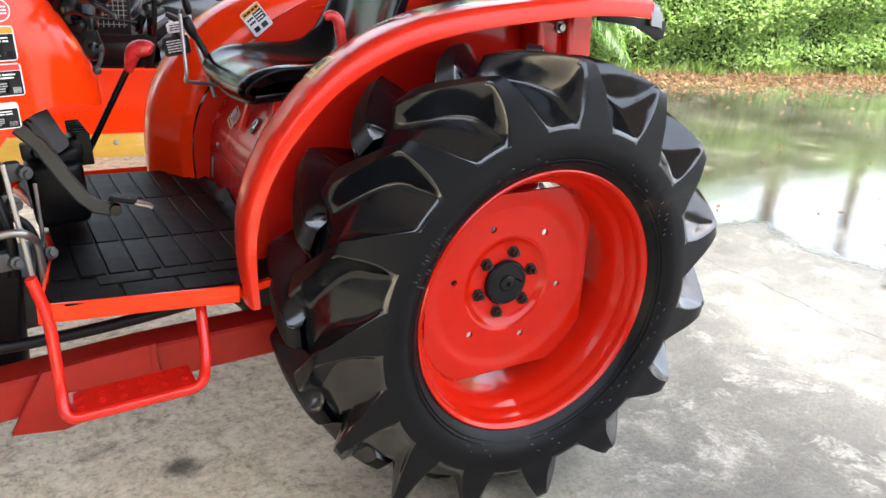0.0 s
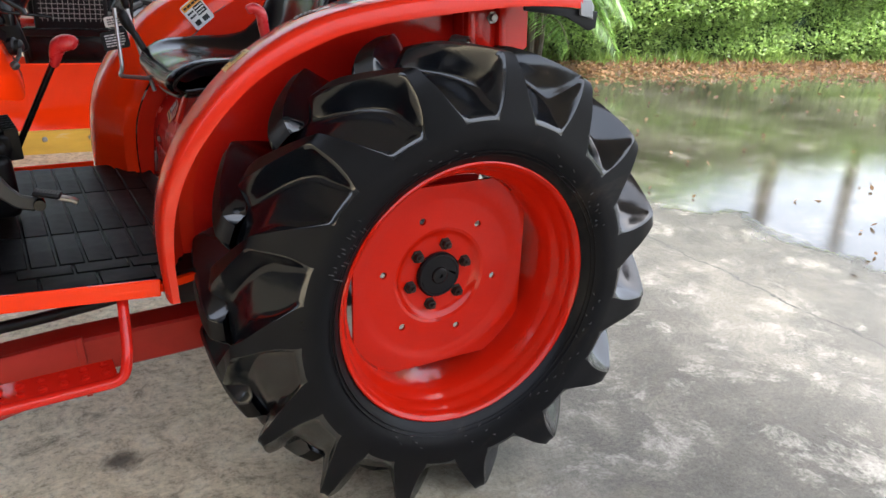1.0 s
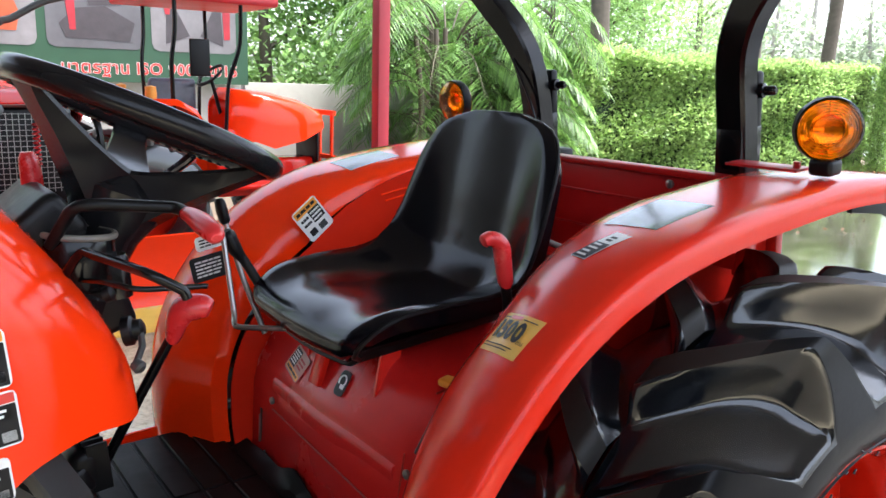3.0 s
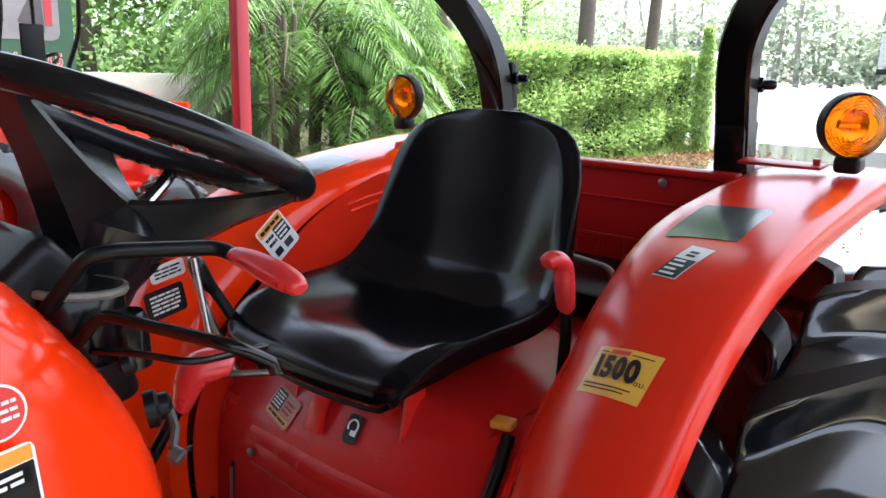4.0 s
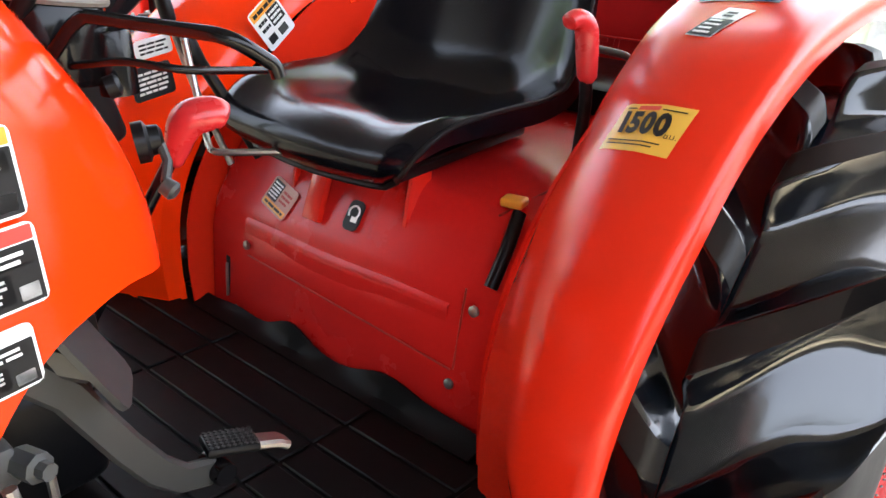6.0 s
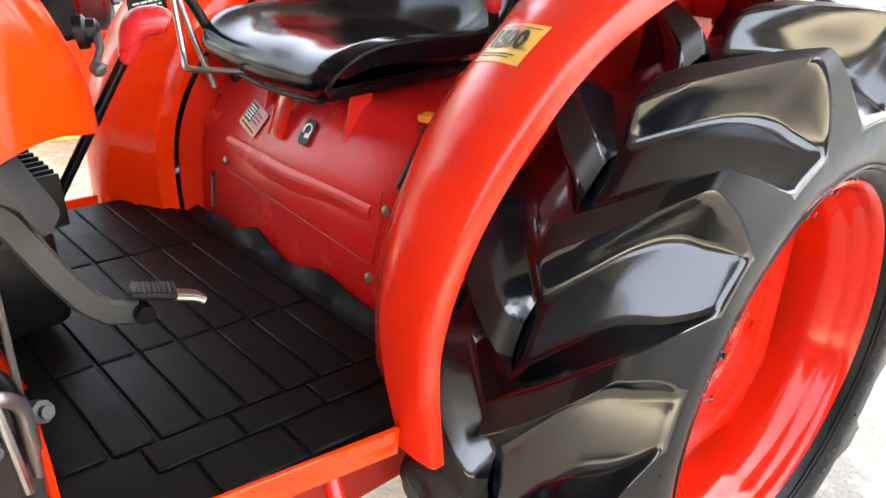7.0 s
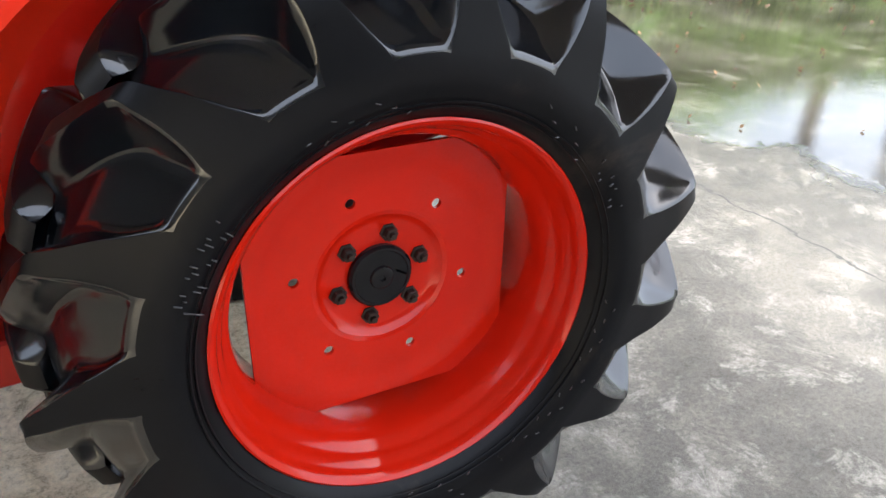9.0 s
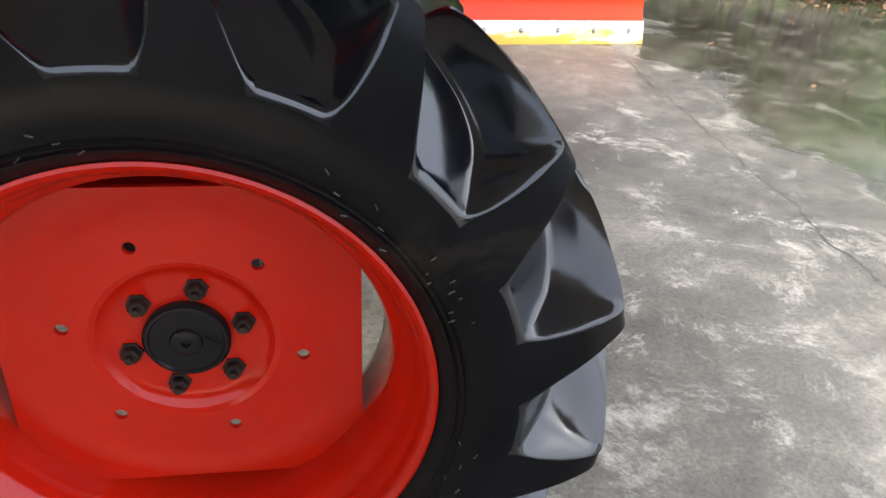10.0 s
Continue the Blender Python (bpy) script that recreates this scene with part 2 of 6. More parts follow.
    bumped(n, l, b, flat.outputs[0], 0.55, 0.005)
    return m


CONCRETE = concrete("old_concrete")
SOIL = simple("leaf_litter_soil", (0.10, 0.07, 0.045), 0.9, vary=0.5, grain=6)
ASPHALT = simple("road_asphalt", (0.16, 0.16, 0.16), 0.75, vary=0.2, grain=3)
WALL_GREY = simple("weathered_wall", (0.33, 0.31, 0.27), 0.85, vary=0.2, grain=4)
ROOF = simple("roof_sheet", (0.20, 0.19, 0.18), 0.6, vary=0.15, grain=4)
# for two unseen walls added to cut sky light and reflections
WEST_SCREEN = simple("west_screen_wall", (0.10, 0.095, 0.09), 0.8, vary=0.2, grain=3)
SOUTH_SCREEN = simple("south_screen_wall", (0.15, 0.14, 0.13), 0.8, vary=0.2, grain=3)
BARK = simple("bark", (0.10, 0.08, 0.06), 0.9, vary=0.4, grain=14, bump=0.5)


def leaf(name, dark, light, rough=0.45):
    m, n, l, b = nodes_of(name)
    g = n.new("ShaderNodeNewGeometry")
    l.new(ramp(n, l, g.outputs["Random Per Island"], [(0.0, dark), (0.6, light), (1.0, tuple(c * 1.5 for c in light))]), b.inputs["Base Color"])
    b.inputs["Roughness"].default_value = rough
    t = n.new("ShaderNodeBsdfTranslucent")
    l.new(ramp(n, l, g.outputs["Random Per Island"], [(0.0, light), (1.0, tuple(c * 1.8 for c in light))]), t.inputs[0])
    mx = n.new("ShaderNodeMixShader")
    mx.inputs[0].default_value = 0.42
    l.new(b.outputs[0], mx.inputs[1]), l.new(t.outputs[0], mx.inputs[2])
    l.new(mx.outputs[0], n["Material Output"].inputs[0])
    return m


HEDGE = leaf("hedge_leaf", (0.07, 0.13, 0.035), (0.32, 0.44, 0.14))
PALM = leaf("palm_leaf", (0.025, 0.06, 0.014), (0.12, 0.22, 0.05))
# distance haze is put into the washed-out colour of these leaves
HAZY_LEAF = leaf("hazy_leaf", (0.22, 0.26, 0.20), (0.36, 0.41, 0.30), 0.8)
# bark of the far trunks, paled for the same haze
HAZY_BARK = simple("hazy_bark", (0.32, 0.30, 0.27), 0.9, vary=0.3, grain=3)
TREE = leaf("tree_leaf", (0.07, 0.13, 0.04), (0.20, 0.32, 0.10), 0.6)
DRY = leaf("dry_leaf", (0.05, 0.026, 0.014), (0.17, 0.095, 0.045), 0.8)
GRASS = leaf("grass_blade", (0.05, 0.10, 0.02), (0.15, 0.22, 0.05))
ENDCAP = simple("grey_end_cap", (0.17, 0.17, 0.17), 0.4, vary=0.2, grain=30)


# ---- shape helpers ----
def part(name, bm, material, parent=None, label="", smooth=38):
    """Links a bmesh as one mesh object, under a thing or a part."""
    bmesh.ops.recalc_face_normals(bm, faces=bm.faces)
    me = bpy.data.meshes.new(name)
    bm.to_mesh(me)
    bm.free()
    for p in me.polygons:
        p.use_smooth = smooth > 0
    if smooth:
        me.set_sharp_from_angle(angle=radians(smooth))
    for m in material if isinstance(material, (list, tuple)) else [material]:
        me.materials.append(m)
    ob = new(name, me)
    ob.parent = parent
    return tagged(ob, label)


def pieces_of(name, bm, material, parent=None, label="", smooth=38):
    """Links every separate piece of a bmesh as a part of its own."""
    bm.verts.index_update()
    left, first = set(bm.verts), None
    groups = []
    while left:
        todo, group = [left.pop()], []
        while todo:
            v = todo.pop()
            group.append(v)
            for e in v.link_edges:
                o = e.other_vert(v)
                if o in left:
                    left.discard(o)
                    todo.append(o)
        groups.append(group)
    for group in sorted(groups, key=lambda g: min(v.index for v in g)):
        b2 = bmesh.new()
        at = {v: b2.verts.new(v.co) for v in group}
        for f in {f for v in group for f in v.link_faces}:
            b2.faces.new([at[v] for v in f.verts])
        ob = part(name, b2, material, parent, label, smooth)
        first = first or ob
    bm.free()
    return first


def sheet(name, verts, faces, material, parent=None, label="", smooth=38, slots=None):
    """The same from lists of corners and faces."""
    me = bpy.data.meshes.new(name)
    me.from_pydata([tuple(v) for v in verts], [], [tuple(f) for f in faces])
    me.update()
    for m in material if isinstance(material, (list, tuple)) else [material]:
        me.materials.append(m)
    if slots is not None:
        me.polygons.foreach_set("material_index", slots)
    if smooth:
        me.polygons.foreach_set("use_smooth", [True] * len(me.polygons))
        me.set_sharp_from_angle(angle=radians(smooth))
    ob = new(name, me)
    ob.parent = parent
    return tagged(ob, label)


def thing(name, label, category, at=(0, 0, 0), group="", kind=""):
    ob = new(name)
    ob.location = at
    ob.empty_display_size = 0.1
    return tagged(ob, label, category, group, kind)


def piece(name, mesh_ob, m, parent):
    """One more object on the mesh of another."""
    ob = new(name, mesh_ob.data)
    ob.parent = parent
    ob.matrix_basis = m
    return ob


def box(bm, c, size, m=None, bevel=0.0, seg=2):
    g = bmesh.ops.create_cube(bm, size=1.0, matrix=Matrix.Translation(c) @ (m or Matrix()) @ Matrix.Diagonal((*size, 1)))
    if bevel:
        es = list({e for v in g["verts"] for e in v.link_edges})
        bmesh.ops.bevel(bm, geom=es, offset=bevel, segments=seg, affect="EDGES", profile=0.5)
    return bm


def prism(bm, pts, axis, lo, hi, bevel=0.0, seg=2):
    """A flat outline drawn in the plane across an axis, between lo and hi on it."""
    def at(p, h):
        return {"x": (h, p[0], p[1]), "y": (p[0], h, p[1]), "z": (p[0], p[1], h)}[axis]
    a, b = [bm.verts.new(at(p, lo)) for p in pts], [bm.verts.new(at(p, hi)) for p in pts]
    n = len(pts)
    fs = [bm.faces.new(a), bm.faces.new(b[::-1])] + [bm.faces.new((a[i], a[(i + 1) % n], b[(i + 1) % n], b[i])) for i in range(n)]
    if bevel:
        bmesh.ops.bevel(bm, geom=list({e for f in fs for e in f.edges}), offset=bevel, segments=seg, affect="EDGES", profile=0.5)
    return bm


def smooth_path(pts, step=6):
    """A curve through the points."""
    p = [Vector(q) for q in pts]
    p = [p[0] * 2 - p[1]] + p + [p[-1] * 2 - p[-2]]
    out = []
    for i in range(1, len(p) - 2):
        for k in range(step):
            t = k / step
            out.append(0.5 * (2 * p[i] + (p[i + 1] - p[i - 1]) * t + (2 * p[i - 1] - 5 * p[i] + 4 * p[i + 1] - p[i + 2]) * t * t
                              + (3 * p[i] - p[i - 1] - 3 * p[i + 1] + p[i + 2]) * t ** 3))
    return out + [p[-2]]


def filleted(pts, r, seg=5):
    """A bent rod's line: straight runs with rounded bends."""
    p = [Vector(q) for q in pts]
    out = [p[0]]
    for a, b, c in zip(p, p[1:], p[2:]):
        d = min(r, (a - b).length * 0.45, (c - b).length * 0.45)
        s, e = b + (a - b).normalized() * d, b + (c - b).normalized() * d
        out += [s.lerp(b, t).lerp(b.lerp(e, t), t) for t in [k / seg for k in range(seg + 1)]]
    return out + [p[-1]]


def tube(bm, pts, r, seg=12, closed=False, flat=(1.0, 1.0), up=None):
    """A rod along a line; r may change along it."""
    pts = [Vector(q) for q in pts]
    n = len(pts)
    rs = r if isinstance(r, (list, tuple)) else [r] * n
    side, rings = None, []
    for i, q in enumerate(pts):
        a = pts[(i - 1) % n] if closed or i else q
        b = pts[(i + 1) % n] if closed or i < n - 1 else q
        d = (b - a).normalized()
        if side is None:
            ref = Vector(up) if up else (Vector((0, 0, 1)) if abs(d.z) < 0.9 else Vector((1, 0, 0)))
            side = ref.cross(d).normalized()
        side = (side - d * side.dot(d)).normalized()
        other = d.cross(side)
        rings.append([bm.verts.new(q + (side * math.cos(t) * flat[0] + other * math.sin(t) * flat[1]) * rs[i])
                      for t in [2 * math.pi * k / seg for k in range(seg)]])
    for i in range(n if closed else n - 1):
        a, b = rings[i], rings[(i + 1) % n]
        for k in range(seg):
            bm.faces.new((a[k], a[(k + 1) % seg], b[(k + 1) % seg], b[k]))
    if not closed:
        bm.faces.new(rings[0][::-1]), bm.faces.new(rings[-1])
    return bm


def beam(bm, pts, w, h, up=(0, 1, 0), bevel=0.006):
    """A square tube along a line; up: the way of its height."""
    pts = [Vector(q) for q in pts]
    rings = []
    for i, q in enumerate(pts):
        d = (pts[min(i + 1, len(pts) - 1)] - pts[max(i - 1, 0)]).normalized()
        s = Vector(up).cross(d).normalized()
        u = d.cross(s)
        c = bevel
        corner = [(w / 2 - c, h / 2), (-w / 2 + c, h / 2), (-w / 2, h / 2 - c), (-w / 2, -h / 2 + c), (-w / 2 + c, -h / 2), (w / 2 - c, -h / 2), (w / 2, -h / 2 + c), (w / 2, h / 2 - c)]
        rings.append([bm.verts.new(q + s * a + u * b) for a, b in corner])
    for a, b in zip(rings, rings[1:]):
        for k in range(8):
            bm.faces.new((a[k], a[(k + 1) % 8], b[(k + 1) % 8], b[k]))
    bm.faces.new(rings[0][::-1]), bm.faces.new(rings[-1])
    return bm


def revolve(bm, profile, m=None, seg=48, closed=False):
    """A profile of (radius, height) turned about z, then placed by m."""
    m = m or Matrix()
    rings = []
    for r, h in profile:
        if r < 1e-5:
            rings.append([bm.verts.new(m @ Vector((0, 0, h)))])
        else:
            rings.append([bm.verts.new(m @ Vector((r * math.cos(t), r * math.sin(t), h))) for t in [2 * math.pi * k / seg for k in range(seg)]])
    pairs = list(zip(rings, rings[1:])) + ([(rings[-1], rings[0])] if closed else [])
    for a, b in pairs:
        for k in range(seg):
            q = [a[k % len(a)], a[(k + 1) % len(a)], b[(k + 1) % len(b)], b[k % len(b)]]
            q = [v for i, v in enumerate(q) if v not in q[:i]]
            if len(q) > 2:
                bm.faces.new(q)
    return bm


def grid_faces(rows, cols, wrap=False, base=0):
    return [(base + i * cols + k, base + i * cols + (k + 1) % cols, base + (i + 1) * cols + (k + 1) % cols, base + (i + 1) * cols + k)
            for i in range(rows - 1) for k in range(cols if wrap else cols - 1)]


def shell(bm, grid, thick, way=None):
    """A curved sheet from a grid of points, with thickness along its normals (or along way)."""
    g = [[Vector(p) for p in row] for row in grid]
    R, C = len(g), len(g[0])
    top, low = [], []
    for i in range(R):
        ta, lo = [], []
        for k in range(C):
            du = g[i][min(k + 1, C - 1)] - g[i][max(k - 1, 0)]
            dv = g[min(i + 1, R - 1)][k] - g[max(i - 1, 0)][k]
            nrm = Vector(way) if way else du.cross(dv)
            nrm = nrm.normalized() if nrm.length > 1e-9 else Vector((0, 0, 1))
            ta.append(bm.verts.new(g[i][k])), lo.append(bm.verts.new(g[i][k] - nrm * thick))
        top.append(ta), low.append(lo)
    for s in (top, low):
        for i in range(R - 1):
            for k in range(C - 1):
                bm.faces.new((s[i][k], s[i][k + 1], s[i + 1][k + 1], s[i + 1][k]))
    rim = [(i, 0) for i in range(R)] + [(R - 1, k) for k in range(1, C)] + [(i, C - 1) for i in range(R - 2, -1, -1)] + [(0, k) for k in range(C - 2, 0, -1)]
    for (a, b), (c, d) in zip(rim, rim[1:] + rim[:1]):
        bm.faces.new((top[a][b], top[c][d], low[c][d], low[a][b]))
    return bm


def rise(values, t):
    """A smooth curve through evenly spaced numbers, at t from 0 to 1."""
    x = t * (len(values) - 1)
    i = min(int(x), len(values) - 2)
    f = x - i
    a, b, c, d = values[max(i - 1, 0)], values[i], values[i + 1], values[min(i + 2, len(values) - 1)]
    return 0.5 * (2 * b + (c - a) * f + (2 * a - 5 * b + 4 * c - d) * f * f + (3 * b - a - 3 * c + d) * f ** 3)


def letters(name, text, size, m, material, parent, depth=0.0006, align="CENTER", bold=0.0, gap=None):
    """Raised writing in the built-in font, as a mesh."""
    cu = bpy.data.curves.new(name, "FONT")
    cu.body, cu.size, cu.extrude, cu.offset, cu.resolution_u = text, size, depth, bold, 3
    cu.align_x, cu.align_y, cu.space_character = align, "CENTER", 1.0 + 30 * (bold if gap is None else gap)
    tmp = bpy.data.objects.new(name, cu)
    scene.collection.objects.link(tmp)
    me = bpy.data.meshes.new_from_object(tmp.evaluated_get(bpy.context.evaluated_depsgraph_get()))
    bpy.data.objects.remove(tmp)
    bpy.data.curves.remove(cu)
    me.name = name
    me.materials.clear()
    me.materials.append(material)
    ob = new(name, me)
    ob.parent = parent
    ob.matrix_basis = m
    return ob


def facing(at, normal, up=(0, 0, 1)):
    """A pose whose z looks along normal, and whose y leans to up."""
    z = Vector(normal).normalized()
    x = Vector(up).cross(z).normalized()
    y = z.cross(x)
    return Matrix.Translation(at) @ Matrix((x, y, z)).transposed().to_4x4()


def plate(bm, w, h, t, m, r=0.0):
    """A thin label w by h with rounded corners, lying in the plane of m."""
    pts = [(-w / 2, -h / 2), (w / 2, -h / 2), (w / 2, h / 2), (-w / 2, h / 2)]
    if r:
        pts = [(sx * (w / 2 - r) + r * math.cos(a), sy * (h / 2 - r) + r * math.sin(a)) for sx, sy, a0 in ((1, 1, 0), (-1, 1, 90), (-1, -1, 180), (1, -1, 270))
               for a in (radians(a0), radians(a0 + 45), radians(a0 + 90))]
    a, b = [bm.verts.new(m @ Vector((x, y, 0))) for x, y in pts], [bm.verts.new(m @ Vector((x, y, t))) for x, y in pts]
    bm.faces.new(a[::-1]), bm.faces.new(b)
    for i in range(len(pts)):
        k = (i + 1) % len(pts)
        bm.faces.new((a[i], a[k], b[k], b[i]))
    return bm


def bars(bm, w, h, rows, m, z, seed, fill=0.6):
    """Lines of small print as plain bars."""
    rnd = random.Random(seed)
    step = h / rows
    for i in range(rows):
        x, y = -w / 2, h / 2 - (i + 0.5) * step
        while x < w / 2 - 0.1 * w:
            k = min(rnd.uniform(0.12, 0.4) * w, w / 2 - x)
            plate(bm, k, step * fill, 0.0004, m @ Matrix.Translation((x + k / 2, y, z)))
            x += k + 0.04 * w
    return bm


# ---- the tractor's rear wheel ----
def tyre_mesh(name, parent, lugs=15, phase=9.0):
    """A paddy tyre about the y axis, centred on the origin: ribs lean from each shoulder to the middle."""
    side = np.array([.138, .160, .178, .181, .179, .175, .171, .166, .158, .146, .118, .078, .036, .004, -.014])
    rad = np.array([.314, .335, .370, .400, .425, .460, .500, .530, .551, .556, .559, .562, .564, .564, .562])
    vside = np.array([.138, .160, .178, .181, .179, .167, .153, .136, .117, .097, .075, .050, .026, .010, 0.0])
    vrad = np.array([.314, .335, .370, .400, .425, .433, .443, .455, .468, .481, .493, .502, .508, .511, .512])
    lean = np.array([-5, -5, -5, -5, -4.4, -3.5, -2.2, -.9, 0, 1.6, 4.6, 8.6, 12.2, 14.6, 15.8])
    half = np.array([6.4, 6.4, 6.4, 6.4, 6.2, 4.3, 2.8, 1.9, 1.4, 1.5, 1.8, 2.1, 2.3, 2.4, 2.3])
    wall = np.array([1.8, 1.8, 1.8, 1.8, 1.8, 2.5, 3.1, 3.5, 3.7, 3.8, 3.8, 3.8, 3.7, 3.6, 3.5])
    up = np.array([1.0] * 12 + [0.97, 0.85, 0.3])
    pitch = 360 / lugs
    fine = 3
    S = (len(side) - 1) * fine + 1
    verts, faces = [], []
    for sgn, off in ((-1, 0.0), (1, pitch / 2)):
        base = len(verts)
        cols = 19 * lugs
        for i in range(S):
            t = i / (S - 1)
            a = [rise(list(v), t) for v in (side, rad, vside, vrad, lean, half, wall)]
            u = float(np.interp(t * (len(up) - 1), range(len(up)), up))
            s, r, vs, vr, ln, hw, ww = a
            flank = [(1.0, 0), (.78, .10), (.46, .47), (.18, .86), (.0, 1.0)]
            prof = [(-hw - ww * f, m) for f, m in flank] + [(-hw * .90, 1.0), (0, .985), (hw * .90, 1.0)] + [(hw + ww * f, m) for f, m in flank[::-1]]
            gap = pitch - 2 * (hw + ww)
            prof += [(hw + ww + gap * k / 7, 0) for k in range(1, 7)]  # the pocket between two lugs
            for n in range(lugs):
                for p, m in prof:
                    m *= u
                    ang = radians(phase + off + n * pitch + ln + p)
                    rr, ss = vr + (r - vr) * m, vs + (s - vs) * m
                    verts.append((rr * math.cos(ang), sgn * ss, rr * math.sin(ang)))
        faces += grid_faces(S, cols, True, base)
    slots = []
    for i in range(len(faces)):
        row, k = (i % (len(faces) // 2)) // cols, i % cols % 19
        slots.append(1 if row < 4 * fine - 1 or (row < 10 * fine and 3 < k < 8) else 2 if row >= 10 * fine and 3 < k < 8 else 0)
    return sheet(name, verts, faces, [TYRE, SIDEWALL, TREAD], parent, smooth=66, slots=slots)


ACROSS = Matrix.Rotation(radians(90), 4, "X")  # turns z to -y


def rear_wheel(tractor, at, label, detail=True):
    bm = bmesh.new()
    prof = [(.268, .0), (.268, .05), (.272, .072), (.279, .090), (.288, .099), (.2925, .108), (.2955, .119), (.302, .126), (.3055, .135), (.3075, .1425), (.3135, .149), (.3175, .152), (.3215, .150), (.321, .142), (.312, .138)]
    full = [(r, -h) for r, h in prof[::-1]] + prof[1:]
    revolve(bm, full, ACROSS, 160)
    wheel = part("rear_wheel", bm, RIM_RED, tractor, label, smooth=50)
    wheel.location = at
    tyre = tyre_mesh("tyre", wheel)
    tagged(tyre, "black rubber tyre with deep slanted paddy lugs")
    # wheel disc: a plate with four flats, ring steps and six small holes
    bm = bmesh.new()
    N = 96
    ang = [2 * math.pi * k / N for k in range(N)]

    def ring(f, d):
        return [bm.verts.new((f(a) * math.cos(a), -d, f(a) * math.sin(a))) for a in ang]

    def outer(a):
        rel = (a - radians(-3) + math.pi / 4) % (math.pi / 2) - math.pi / 4
        return min(.272, .233 / max(math.cos(rel), .1))
    loops = [ring(outer, .020), ring(lambda a: .226, .0195), ring(lambda a: .214, .0165), ring(lambda a: .202, .013), ring(lambda a: .192, .012)]
    for a, b in zip(loops, loops[1:]):
        for k in range(N):
            bm.faces.new((a[k], a[(k + 1) % N], b[(k + 1) % N], b[k]))
    inner = ring(lambda a: .124, .012)
    edges = [bm.edges.get((loops[-1][k], loops[-1][(k + 1) % N])) for k in range(N)]
    edges += [bm.edges.new((inner[k], inner[(k + 1) % N])) for k in range(N)]
    for h in range(6):
        c = radians(106.5 + 60 * h)
        hole = [bm.verts.new((.1555 * math.cos(c) + .0088 * math.cos(a), -.012, .1555 * math.sin(c) + .0088 * math.sin(a))) for a in ang[::8]]
        edges += [bm.edges.new((hole[k], hole[(k + 1) % 12])) for k in range(12)]
    bmesh.ops.triangle_fill(bm, use_beauty=True, use_dissolve=False, edges=edges, normal=(0, 1, 0))
    last = inner
    for r, d in ((.116, .009), (.109, .003), (.102, -.001), (.092, -.003), (.04, -.003)):
        nxt = ring(lambda a: r, d)
        for k in range(N):
            bm.faces.new((last[k], last[(k + 1) % N], nxt[(k + 1) % N], nxt[k]))
        last = nxt
    bm.faces.new(last)
    bmesh.ops.recalc_face_normals(bm, faces=bm.faces)
    bmesh.ops.solidify(bm, geom=bm.faces[:], thickness=0.008)
    part("wheel_disc", bm, RIM_RED, wheel, smooth=20)
    bm = bmesh.new()
    revolve(bm, [(.0, -.02), (.057, -.02), (.058, .006), (.054, .011), (.050, .0115), (.048, .009), (.022, .010), (.020, .014), (.016, .0155), (.006, .0155), (.005, .010), (0, .009)], ACROSS, 40)
    for a in (35, 215):
        box(bm, (.036, 0, 0), (.024, .003, .004), Matrix.Rotation(radians(a), 4, "Y") @ Matrix.Translation((0, -.0105, 0)), .001, 1)
    part("hub_cap", bm, HUB_BLACK, wheel, "black painted hub cap with a raised centre", smooth=30)
    bm = bmesh.new()
    revolve(bm, [(0, -.004), (.0165, -.004), (.0165, .0015), (.0125, .002), (.0125, .012), (.0105, .0145), (.006, .0145), (.006, .022), (0, .023)], ACROSS, 6)
    nut = part("wheel_nut", bm, simple("oily_nut", (0.016, 0.011, 0.008), .5, .3, .4, 60) if detail else HUB_BLACK, wheel, "dark oily hexagonal wheel nut", smooth=20)
    for k in range(6):
        c = radians(73 + 60 * k)
        m = Matrix.Translation((.0785 * math.cos(c), .001, .0785 * math.sin(c)))
        if k:
            piece("wheel_nut", nut, m, wheel)
        else:
            nut.matrix_basis = m
    # fine raised rings of the sidewall beside the rim
    for r, y in ((.341, .1665), (.349, .1725)):
        bm = bmesh.new()
        revolve(bm, [(r - .0015, y - .001), (r - .0006, y + .0012), (r + .0006, y + .0014), (r + .0018, y - .0002)], ACROSS, 96, True)
        part("sidewall_ring", bm, SIDEWALL, wheel, smooth=60)
    # moulded size marks on the outer sidewall
    if detail:
        # two lines of raised lettering as plain bars, their highlights painted pale
        for c0, c1, n, long in ((137, 157, 17, .013), (18, 33, 9, .009)):
            bm = bmesh.new()
            for k in range(n):
                c = radians(c0 + (c1 - c0) * k / (n - 1))
                r = .366 + (.010, -.008, .003, -.012, .008)[k * 3 % 5]
                box(bm, (r * math.cos(c), -.1815, r * math.sin(c)), (.026 if k == n - 1 and n > 9 else long * (.45 + .09 * (k * 5 % 7)), .0030, .0018), Matrix.Rotation(-c, 4, "Y"), .0008, 1)
            tagged(part("tyre_marking", bm, LETTER_GLINT, wheel, "moulded bars, pale for the light they catch"), kind="stuff")
        bm = bmesh.new()
        for c0, n, dr in ((-62, 9, .02), (-98, 7, .03), (-130, 6, .016), (92, 8, .014), (40, 6, .02), (-30, 7, .018)):
            for k in range(n):
                c = radians(c0 + k * 3.2)
                r = .36 + (k * 37 % 11 - 5) / 5 * dr
                box(bm, (r * math.cos(c), -.1815, r * math.sin(c)), (.0016, .0028, .008), Matrix.Rotation(-c + (k % 3 - 1) * .5, 4, "Y"), .0007, 1)
